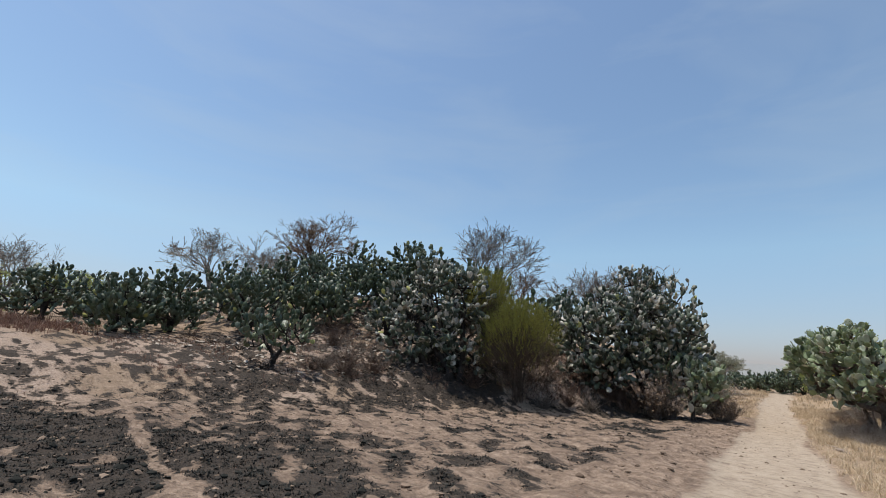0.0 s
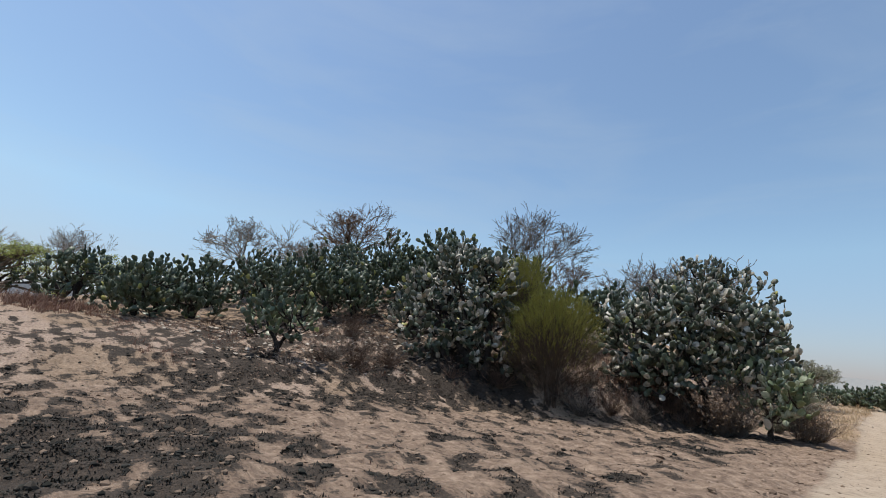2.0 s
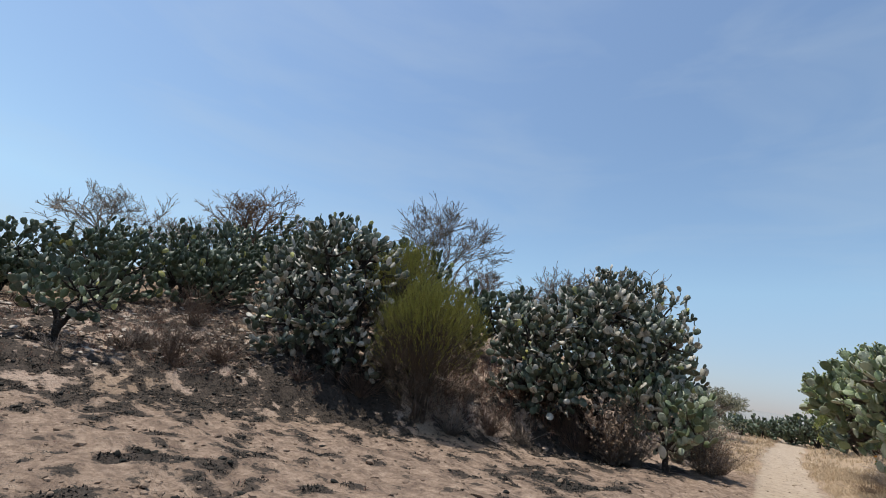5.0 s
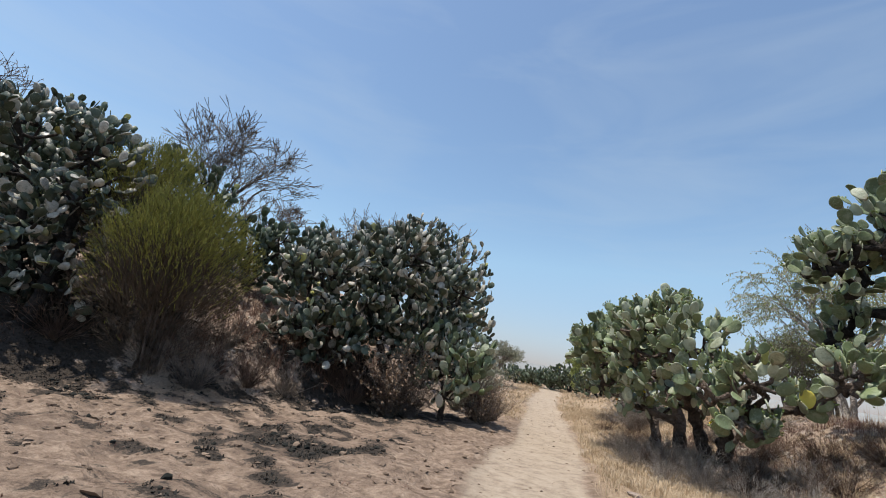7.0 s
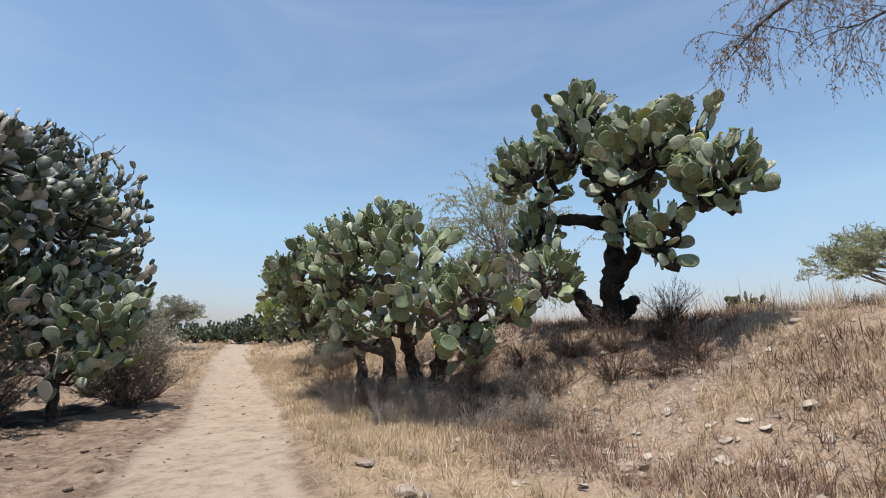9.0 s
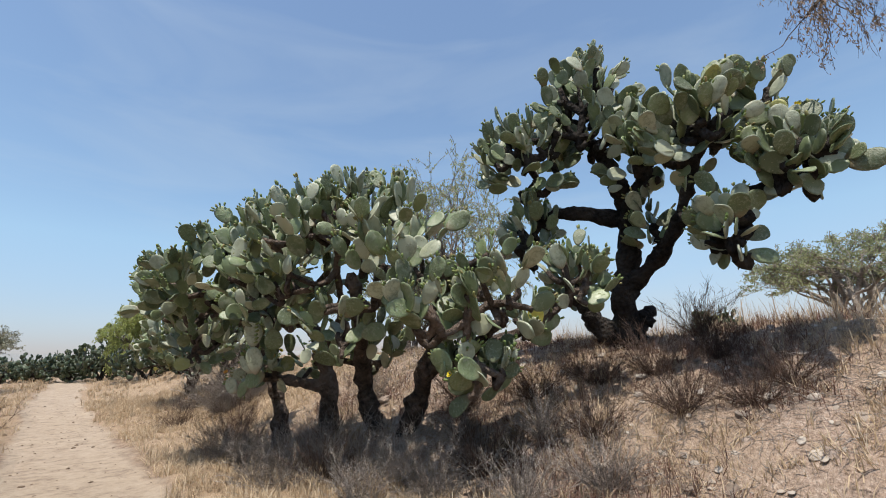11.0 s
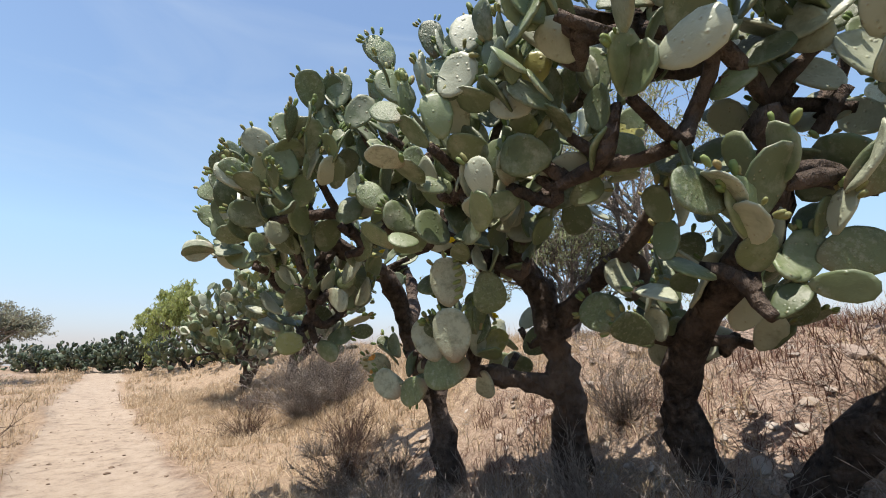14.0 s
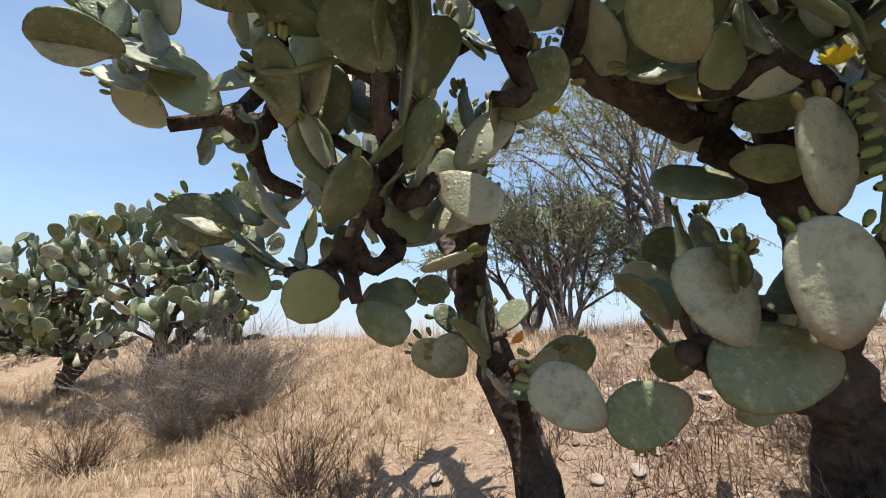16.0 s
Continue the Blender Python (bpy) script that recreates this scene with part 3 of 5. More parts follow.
def grow(g, p, d, ln, r, level, rng, lf, p_leaf, leaf, droop, wild, last, thin=.0):
    """One branch and its children, into g; leaves into lf."""
    line, w = [p], d
    n = 4 if level < last else 3
    for k in range(n):
        w = (w + Vector((rng.uniform(-wild, wild), rng.uniform(-wild, wild), rng.uniform(-wild, wild) - droop * (level / last) ** 2))).normalized()
        line.append(line[-1] + w * ln / n)
    end = max(r * .62, thin)
    g.tube(line, [r + (end - r) * k / n for k in range(n + 1)], 7 if level == 0 else 5 if level < 2 else 3, .06 if level < 2 else 0, rng, False)
    if level >= last - 1 and lf is not None:
        for q in range(p_leaf):
            k = rng.randint(1, n)
            o = line[k - 1].lerp(line[k], rng.random()) + Vector((rng.uniform(-1, 1), rng.uniform(-1, 1), rng.uniform(-1, .6))) * leaf
            u = Vector((rng.gauss(0, .6), rng.gauss(0, .6), -1 if droop > .15 else rng.gauss(0, .7))).normalized() * leaf
            n2 = Vector((rng.gauss(0, 1), rng.gauss(0, 1), rng.gauss(0, 1))).cross(u).normalized() * leaf * .3
            lf.add([o - u, o + n2, o + u, o - n2], [(0, 1, 2, 3)])
    if level == last:
        return
    kids = rng.choice((2, 3, 3)) if level < 3 else rng.choice((3, 4, 4))
    for k in range(kids):
        s = line[-1] if k == 0 else line[rng.randint(max(1, n - 2), n)]
        e = (w + Vector((rng.uniform(-.85, .85), rng.uniform(-.85, .85), rng.uniform(-.35, .6)))).normalized()
        grow(g, s, e, ln * rng.uniform(.58, .82), end * (.95 if k == 0 else .7), level + 1, rng, lf, p_leaf, leaf, droop, wild, last, thin)


def tree(x, y, height, label, seed, mat=GREYWOOD, leaves=None, p_leaf=6, leaf=0.06, droop=0.0, wild=.22, stems=2, last=4, r=0.10, wide=1.0, group="", name="bare_tree", cat="tree", thin=.006):
    """A tree of that height: each stem is a trunk, each main branch with all its twigs a part."""
    rng = random.Random(seed)
    root = thing(name, on(x, y, .05), label, cat, group)
    woods, lf = [], Geo() if leaves else None
    for s in range(stems):
        d = Vector((rng.uniform(-.45, .45) * (stems > 1), rng.uniform(-.45, .45) * (stems > 1), 1)).normalized()
        line, w = [Vector((rng.uniform(-.1, .1), rng.uniform(-.1, .1), 0))], d
        for k in range(4):
            w = (w + Vector((rng.uniform(-wild, wild), rng.uniform(-wild, wild), rng.uniform(-.1, .2)))).normalized()
            line.append(line[-1] + w * height * .07)
        g = Geo()
        g.tube(line, [r * (1 - .09 * k) for k in range(5)], 8, .08, rng, False)
        woods.append(("trunk", g))
        for k in range(rng.choice((3, 4))):
            g = Geo()
            e = (w + Vector((rng.uniform(-.8, .8), rng.uniform(-.8, .8), rng.uniform(-.1, .6)))).normalized()
            grow(g, line[-1] if k == 0 else line[rng.randint(2, 4)], e, height * .23, r * .6, 1, rng, lf, p_leaf, leaf, droop, wild, last, thin)
            woods.append(("branch", g))
    top = max(v[:, 2].max() for _, g in woods for v in g.v)
    k = height / top
    for nm, g in woods:
        g.v = [v * (k * wide, k * wide, k) for v in g.v]
        part(nm, g, mat, root)
    if lf is not None and lf.v:
        lf.v = [(v - v.mean(0)) + v.mean(0) * (k * wide, k * wide, k) for v in lf.v]
        part("foliage", lf, leaves, root, kind="stuff", smooth=False)
    return root


def blades(name, spots, mat, label, seed, per=9, width=.006, spread=.5):
    """Grass: at each spot (x, y, height) a tuft of bent blades; one mesh of kind stuff."""
    rng = np.random.RandomState(seed)
    spots = np.repeat(np.asarray(spots, float), per, axis=0)
    n = len(spots)
    ang, lean = rng.uniform(0, 6.2832, n), rng.uniform(.05, spread, n)
    h = spots[:, 2] * rng.uniform(.45, 1.1, n)
    x = spots[:, 0] + rng.normal(0, .05, n)
    y = spots[:, 1] + rng.normal(0, .05, n)
    z = uneven(x, y) - .015
    dx, dy = np.cos(ang), np.sin(ang)
    w = width * rng.uniform(.6, 1.5, n)
    v = np.zeros((n, 5, 3))
    for k, (t, b, ww) in enumerate(((0, 0, 1), (0, 0, -1), (.55, .4, -.75), (.55, .4, .75), (1, 1.0, 0))):
        v[:, k, 0] = x + dx * h * lean * b - dy * w * ww
        v[:, k, 1] = y + dy * h * lean * b + dx * w * ww
        v[:, k, 2] = z + h * t * (1 - .25 * lean * b)
    o = np.arange(n)[:, None] * 5
    quads, tris = (o + [0, 1, 2, 3]).tolist(), (o + [3, 2, 4]).tolist()
    me = bpy.data.meshes.new(name)
    me.from_pydata(v.reshape(-1, 3), [], quads + tris)
    me.materials.append(mat)
    return tagged(new(name, me), label, "grass", kind="stuff")


def lumps(name, spots, mat, label, cat, seed, flat=.6):
    """Small rough lumps at spots (x, y, size); one mesh of kind stuff."""
    rng = np.random.RandomState(seed)
    ico = np.array([(0, 0, 1), (.9, 0, .4), (.28, .85, .4), (-.72, .52, .4), (-.72, -.52, .4), (.28, -.85, .4), (.72, .52, -.4), (-.28, .85, -.4), (-.9, 0, -.4), (-.28, -.85, -.4), (.72, -.52, -.4)])
    fc = [(0, 1, 2), (0, 2, 3), (0, 3, 4), (0, 4, 5), (0, 5, 1), (1, 6, 2), (2, 7, 3), (3, 8, 4), (4, 9, 5), (5, 10, 1), (6, 7, 2), (7, 8, 3), (8, 9, 4), (9, 10, 5), (10, 6, 1)]
    g = Geo()
    for x, y, s in spots:
        a = rng.uniform(0, 6.28)
        v = ico * rng.uniform(.6, 1.35, (11, 1)) * (s * rng.uniform(.7, 1.6), s, s * flat)
        c, q = math.cos(a), math.sin(a)
        v = np.stack([v[:, 0] * c - v[:, 1] * q + x, v[:, 0] * q + v[:, 1] * c + y, v[:, 2] + float(uneven(x, y)) + s * flat * .25], 1)
        g.add(v, fc)
    ob = new(name, g.mesh(name, mat, False))
    return tagged(ob, label, cat, kind="stuff")


# ---------------------------------------------------------------- cacti beside the path, on the bank
path_pear = prickly_pear(on(3.4, 26.0, .1), [
    [(3.5, 26.0, -.45), (3.42, 25.95, .7), (3.28, 25.95, 1.35), (3.1, 26.0, 1.85), (2.6, 26.3, 2.15), (1.9, 26.8, 2.45)],
    [(3.28, 25.95, 1.35), (3.3, 25.4, 1.8), (3.0, 24.7, 2.1), (2.6, 24.1, 2.6)],
    [(3.15, 26.0, 1.75), (2.8, 26.1, 2.4), (2.3, 26.3, 2.85)],
    [(3.2, 27.5, -.5), (3.15, 27.75, .6), (2.9, 28.0, 1.5), (2.4, 27.7, 2.1), (1.5, 27.6, 2.5)],
    [(2.9, 28.0, 1.5), (3.3, 28.5, 2.1), (3.4, 28.9, 2.6)],
    [(3.92, 24.7, -.3), (3.72, 24.95, .4), (3.45, 24.8, 1.1), (2.9, 23.9, 1.9), (2.6, 23.7, 2.5)],
    [(3.98, 24.45, -.3), (3.9, 24.0, .4), (3.75, 23.4, 1.1), (3.6, 22.8, 2.0), (3.5, 22.5, 2.5)],
    [(3.75, 23.4, 1.1), (3.85, 22.6, 1.35), (4.0, 22.0, 1.7)],
    [(3.75, 23.4, 1.1), (4.3, 22.7, 1.4), (4.9, 22.1, 1.7), (5.2, 21.8, 2.1)],
    [(3.45, 25.9, .8), (2.9, 26.2, .95), (2.4, 26.4, 1.05), (2.1, 26.5, 1.1)],
], [
    ((1.4, 27.2, 2.8), (.75, .95, .85), 150), ((1.95, 26.1, 3.1), (.9, 1.0, .75), 115), ((2.2, 24.5, 2.95), (.85, 1.05, .85), 145), ((2.6, 23.8, 3.45), (.5, .5, .5), 40), ((1.0, 28.3, 2.75), (.5, .6, .65), 60),
    ((2.9, 23.0, 2.75), (.75, 1.0, .8), 130), ((3.75, 21.9, 1.95), (.5, .6, .65), 55), ((2.7, 28.7, 2.5), (.65, .7, .6), 40),
    ((2.45, 23.9, 1.75), (.5, .55, .5), 34), ((1.6, 28.0, 1.8), (.5, .6, .6), 45),
    ((3.7, 22.6, 1.4), (.35, .4, .4), 16), ((2.75, 27.7, 1.1), (.3, .3, .4), 14), ((2.45, 26.35, 1.25), (.35, .35, .35), 14), ((2.2, 25.9, 2.35), (.7, .6, .5), 55), ((1.8, 25.2, 2.55), (.6, .7, .6), 55), ((2.8, 25.4, 2.85), (.6, .7, .55), 34), ((2.2, 25.4, 2.2), (.5, .6, .5), 30), ((3.0, 22.4, 2.0), (.5, .5, .5), 34), ((3.2, 26.5, 1.35), (.3, .4, .4), 14), ((3.2, 24.7, 1.3), (.4, .5, .4), 18), ((3.6, 24.5, 1.5), (.45, .45, .5), 30), ((3.6, 22.2, 1.0), (.45, .4, .35), 20), ((1.6, 27.8, 2.15), (.6, .8, .45), 34),
    ((5.3, 21.75, 2.3), (.45, .45, .5), 48), ((4.1, 22.5, 1.05), (.4, .4, .3), 18), ((4.7, 22.2, 1.75), (.35, .35, .35), 18),
], "large grey-green prickly pear with several dark trunks on a straw bank", 11, size=.34, single=300, buds=.8, flowers=9, radius=.19, droop=.05, stems=.32, rest_shape=MID,
    placed=[((2.12, 26.28, 1.12), (2.02, 26.42, 1.50), (-.75, -.45, .1)), ((2.25, 26.0, 1.08), (2.05, 26.42, 1.02), (-.8, -.4, .15)),
            ((2.15, 26.5, .92), (2.05, 26.82, .80), (-.8, -.35, .1)), ((2.05, 26.82, .80), (1.93, 27.08, 1.02), (-.85, -.3, .1)),
            ((2.28, 26.2, 1.80), (2.10, 26.55, 1.86), (-.6, -.4, .55)), ((2.12, 26.25, 1.86), (2.18, 26.0, 1.82), (-.8, -.4, .2)),
            ((2.1, 26.02, 1.1), (2.02, 25.98, 1.56), (-.8, -.5, .1)), ((2.02, 25.98, 1.56), (1.98, 25.93, 1.98), (-.55, -.75, .1))],
    fruits=[((1.99 + .012 * (i % 2), 25.86 + .01 * (i % 3), 1.62 + .062 * i), (.45, -.75, .25 + .1 * (i % 2)), .075) for i in range(7)]
    + [((1.94, 27.10, .98 + .055 * i), (-.2, .8, .35), .06) for i in range(3)] + [((2.14 - .04 * i, 26.66 + .05 * i, .74), (-.1, .15, -1), .05) for i in range(2)],
    blossoms=[((1.98, 25.88, 2.09), (0, -.1, 1), .07, 0), ((1.93, 27.13, 1.15), (-.2, .6, .6), .055, 1), ((1.93, 27.15, 1.03), (-.2, .9, .3), .03, 1), ((1.5, 28.3, 2.25), (-.5, 0, .8), .05, 0), ((1.9, 26.9, 2.2), (-.4, 0, .9), .05, 0)])

odd_pad(path_pear, (4.75, 22.1, 1.6), .36, YELLOWED, "yellowed dying pad")

prickly_pear(on(7.1, 22.0, .1), [
    [(7.15, 22.1, .8), (7.05, 21.95, 2.0), (7.0, 21.8, 2.7), (6.95, 21.6, 3.5), (6.7, 21.6, 4.2), (6.5, 21.8, 4.9)],
    [(7.02, 21.85, 2.3), (6.95, 21.3, 2.65), (6.65, 20.7, 3.1), (6.4, 20.3, 3.7), (6.3, 20.0, 4.2)],
    [(6.95, 21.7, 3.5), (6.5, 22.2, 3.7), (6.1, 22.7, 3.7), (5.95, 23.0, 3.3)],
    [(6.6, 20.6, 3.2), (6.55, 19.9, 3.2), (6.6, 19.3, 3.4)],
    [(7.1, 22.1, 1.4), (6.75, 22.4, 1.8), (6.6, 22.5, 2.15)], [(7.15, 22.05, 1.5), (7.3, 21.8, 1.75), (7.4, 21.7, 1.9)],
    [(6.95, 21.6, 3.6), (6.9, 21.2, 4.2), (6.8, 20.9, 4.7)],
], [
    ((6.25, 21.8, 5.4), (.8, .75, 1.05), 219), ((5.75, 22.8, 4.7), (.75, .75, .8), 149), ((6.6, 21.1, 4.5), (.6, .6, .7), 96),
    ((6.25, 20.1, 4.3), (.72, .72, .72), 184), ((6.6, 19.1, 3.6), (.5, .5, .5), 74), ((6.5, 19.3, 4.6), (.3, .35, .45), 22),
    ((6.2, 19.9, 2.8), (.3, .35, .5), 39), ((6.8, 21.2, 3.3), (.3, .3, .5), 25), ((5.95, 23.0, 3.4), (.5, .5, .6), 70), ((6.4, 22.6, 2.4), (.3, .3, .4), 25), ((6.75, 19.0, 3.65), (.42, .42, .5), 50),
], "tall tree-like prickly pear with a black twisted trunk", 23, size=.335, single=300, buds=.4, flowers=1, radius=.26, stems=.35, rest_shape=MID, bark=BURNT_BARK)

prickly_pear(on(3.8, 39.0, .1), [
    [(3.9, 40.0, .2), (3.8, 39.6, 1.0), (3.5, 38.8, 1.8)], [(3.9, 40.0, .6), (4.0, 38.0, 1.6), (3.9, 36.5, 2.4)],
    [(4.3, 36.6, .5), (4.2, 36.0, 1.5), (4.2, 35.2, 2.4)], [(4.3, 36.6, 1.0), (4.4, 34.8, 1.8), (4.6, 33.8, 2.3)],
], [
    ((3.0, 38.6, 2.4), (1.2, 1.5, 1.1), 220), ((3.6, 36.4, 2.9), (1.1, 1.4, 1.0), 220), ((4.3, 34.6, 2.8), (1.0, 1.3, .85), 170),
    ((3.3, 38.2, 1.5), (1.0, 1.2, .7), 90), ((4.2, 35.0, 1.7), (.9, 1.1, .6), 80), ((2.6, 39.8, 1.9), (.9, .9, .9), 80),
], "broad grey-green prickly pear leaning over dry grass", 31, size=.36, single=300, radius=.16, buds=0)

# ---------------------------------------------------------------- cacti at the foot of the hill
prickly_pear(on(-6.1, 27.6, .1), [
    [(-6.3, 27.4, -.4), (-6.5, 27.0, .8), (-7.3, 26.4, 2.0), (-8.2, 26.0, 3.0)], [(-6.1, 27.6, -.4), (-6.0, 27.4, 1.0), (-6.3, 26.8, 2.4), (-6.4, 26.8, 4.2)],
    [(-5.6, 27.8, -.4), (-5.2, 27.7, 1.0), (-4.7, 27.6, 2.2), (-4.2, 27.8, 3.0)], [(-6.0, 27.4, 1.0), (-5.4, 27.0, 2.4), (-5.2, 27.0, 3.6)],
    [(-6.5, 27.0, .8), (-7.6, 27.4, 1.8), (-8.6, 27.6, 2.6)],
], [
    ((-8.6, 26.0, 3.3), (1.4, 1.3, 1.7), 330), ((-7.1, 26.2, 4.0), (1.5, 1.3, 1.6), 340), ((-5.6, 26.9, 4.3), (1.5, 1.4, 1.6), 340),
    ((-4.2, 27.7, 3.5), (1.3, 1.3, 1.6), 290), ((-6.3, 27.2, 5.4), (1.3, 1.2, .8), 130), ((-7.6, 25.7, 1.7), (1.3, 1.0, 1.0), 130), ((-4.8, 28.6, 4.6), (1.2, 1.2, 1.0), 120),
    ((-8.9, 25.8, 1.5), (1.0, .9, .9), 90), ((-4.6, 26.9, 2.0), (1.0, .8, .8), 90), ((-6.2, 26.5, 2.2), (1.5, .9, 1.0), 120), ((-8.0, 27.6, 2.0), (1.5, 1.0, 1.2), 110), ((-7.2, 26.9, 2.9), (1.8, 1.0, 1.2), 190), ((-5.2, 27.3, 2.7), (1.6, 1.0, 1.2), 190), ((-6.6, 27.6, 1.2), (2.4, .8, 1.0), 130), ((-8.6, 26.4, .9), (1.1, .9, .7), 70), ((-4.6, 27.6, 1.2), (1.2, .8, .9), 70),
], "huge dense prickly pear with scorched bleached pads at a burnt slope", 41, size=.36, single=300, droop=.35, skin=PAD_SCORCHED, mass=PAD_SCORCHED_MASS, bark=BURNT_BARK, radius=.17)

prickly_pear(on(-7.0, 34.5, .1), [
    [(-7.0, 34.5, 1.0), (-7.6, 35.0, 4.0), (-8.2, 36.0, 7.0)], [(-6.6, 34.5, 1.0), (-5.8, 35.5, 3.6), (-6.0, 36.6, 6.2)],
    [(-6.4, 34.2, .8), (-5.0, 34.2, 2.6), (-4.4, 34.0, 3.6)], [(-7.2, 34.0, 1.0), (-8.4, 33.0, 3.4), (-8.8, 32.4, 5.2)],
], [
    ((-8.2, 36.4, 8.0), (1.8, 1.7, 1.6), 260), ((-6.0, 37.0, 7.0), (1.8, 1.7, 1.8), 260), ((-4.6, 35.0, 4.9), (1.5, 1.6, 1.6), 220), ((-4.2, 33.6, 3.1), (1.1, 1.2, 1.3), 130),
    ((-9.0, 32.4, 5.8), (1.8, 1.6, 1.5), 230), ((-6.6, 32.4, 5.4), (1.7, 1.5, 1.4), 220), ((-10.6, 28.4, 4.8), (1.3, 1.3, 1.1), 130),
], "towering prickly pear thicket climbing the slope", 45, size=.40, single=0, mass=PAD_SCORCHED_MASS, bark=BURNT_BARK, radius=.2, stems=.25)

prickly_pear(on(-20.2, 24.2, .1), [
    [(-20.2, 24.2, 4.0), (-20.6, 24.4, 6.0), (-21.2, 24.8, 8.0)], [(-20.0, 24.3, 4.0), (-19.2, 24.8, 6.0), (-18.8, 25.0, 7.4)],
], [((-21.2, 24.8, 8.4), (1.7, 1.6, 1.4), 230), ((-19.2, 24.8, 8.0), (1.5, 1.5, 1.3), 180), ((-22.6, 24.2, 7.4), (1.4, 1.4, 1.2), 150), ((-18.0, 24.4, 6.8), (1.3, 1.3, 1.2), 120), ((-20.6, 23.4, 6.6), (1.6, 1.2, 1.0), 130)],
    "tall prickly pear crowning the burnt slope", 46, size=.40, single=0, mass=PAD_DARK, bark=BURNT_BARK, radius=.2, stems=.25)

young_pear = prickly_pear(on(-3.6, 27.2, .08), [
    [(-3.6, 27.2, -.5), (-3.6, 27.2, .4), (-3.8, 27.2, 1.0), (-4.0, 27.2, 1.6)], [(-3.6, 27.2, .3), (-3.1, 27.2, .9), (-2.9, 27.2, 1.5)],
], [((-4.1, 27.2, 1.85), (.95, .8, .85), 120), ((-3.0, 27.2, 1.7), (.9, .8, .85), 115), ((-3.6, 26.9, .75), (1.0, .7, .6), 75), ((-2.7, 27.0, 1.0), (.7, .6, .6), 50)],
    "young green prickly pear with bleached lower pads beside the path", 43, size=.35, single=190, radius=.1)

odd_pad(young_pear, (-3.55, 26.6, .02), .42, PALEPAD, "pale bleached pad at the foot of the cactus")

prickly_pear(on(-13.9, 20.5, .1), [
    [(-13.7, 20.3, 0), (-14.1, 20.4, 1.6), (-14.6, 20.4, 3.0), (-15.0, 20.4, 4.6)], [(-14.1, 20.4, 1.4), (-15.2, 20.2, 2.6), (-16.4, 19.9, 3.8)],
    [(-13.5, 20.6, 0), (-13.4, 20.7, 1.8), (-13.7, 21.0, 3.6), (-13.7, 21.1, 4.8)], [(-14.3, 20.2, 0), (-15.0, 20.0, 1.2), (-15.8, 19.8, 2.2)],
], [
    ((-15.0, 20.4, 5.6), (1.6, 1.6, 1.5), 320), ((-13.6, 21.1, 5.1), (1.3, 1.3, 1.5), 240), ((-16.7, 19.9, 4.5), (1.5, 1.4, 1.5), 250),
    ((-15.4, 20.3, 3.4), (1.7, 1.4, 1.3), 190), ((-16.5, 19.5, 2.5), (1.4, 1.1, 1.0), 110), ((-13.9, 20.9, 3.3), (1.2, 1.1, 1.2), 110), ((-14.9, 20.8, 2.3), (1.5, 1.0, 1.3), 160), ((-15.9, 20.4, 1.5), (1.3, .9, .8), 80), ((-13.5, 21.2, 1.9), (.9, .8, 1.0), 70),
], "tall dense prickly pear with a charred black base", 47, size=.36, single=300, droop=.35, skin=PAD_SCORCHED, mass=PAD_SCORCHED_MASS, bark=BURNT_BARK, radius=.2)

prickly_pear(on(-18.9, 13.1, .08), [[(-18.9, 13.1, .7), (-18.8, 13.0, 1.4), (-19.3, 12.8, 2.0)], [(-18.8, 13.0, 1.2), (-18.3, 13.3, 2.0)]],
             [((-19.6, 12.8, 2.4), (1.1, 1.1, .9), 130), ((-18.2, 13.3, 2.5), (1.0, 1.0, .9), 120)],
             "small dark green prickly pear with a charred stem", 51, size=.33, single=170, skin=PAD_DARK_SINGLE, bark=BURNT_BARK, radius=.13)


def far_pear(x, y, wide, tall, seed, count, label="dark green prickly pear thicket on the dry slope", size=.38, foot=.35, mass=PAD_DARK):
    """A prickly pear far off: a few charred stems under a broad crown."""
    rng = random.Random(seed)
    b = on(x, y, .1)
    limbs, heads = [], []
    k = max(3, round(wide / 1.1))
    for i in range(k):
        a, q = 6.28 * (i + rng.random()) / k, rng.uniform(.0, .36) * wide
        top = b + Vector((math.cos(a) * q, math.sin(a) * q, tall * rng.uniform(.32, .62)))
        limbs.append([tuple(b), tuple(b.lerp(top, .5) + Vector((0, 0, .1 * tall))), tuple(top)])
        heads.append((tuple(top), (wide * .3, wide * .3, tall * rng.uniform(.36, .44)), round(count * 1.7 / k)))
    heads.append((tuple(b + Vector((0, 0, tall * .26))), (wide * .42, wide * .42, tall * .26), round(count * .6)))
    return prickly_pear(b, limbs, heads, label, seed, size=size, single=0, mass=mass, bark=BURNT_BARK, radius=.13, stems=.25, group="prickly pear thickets")


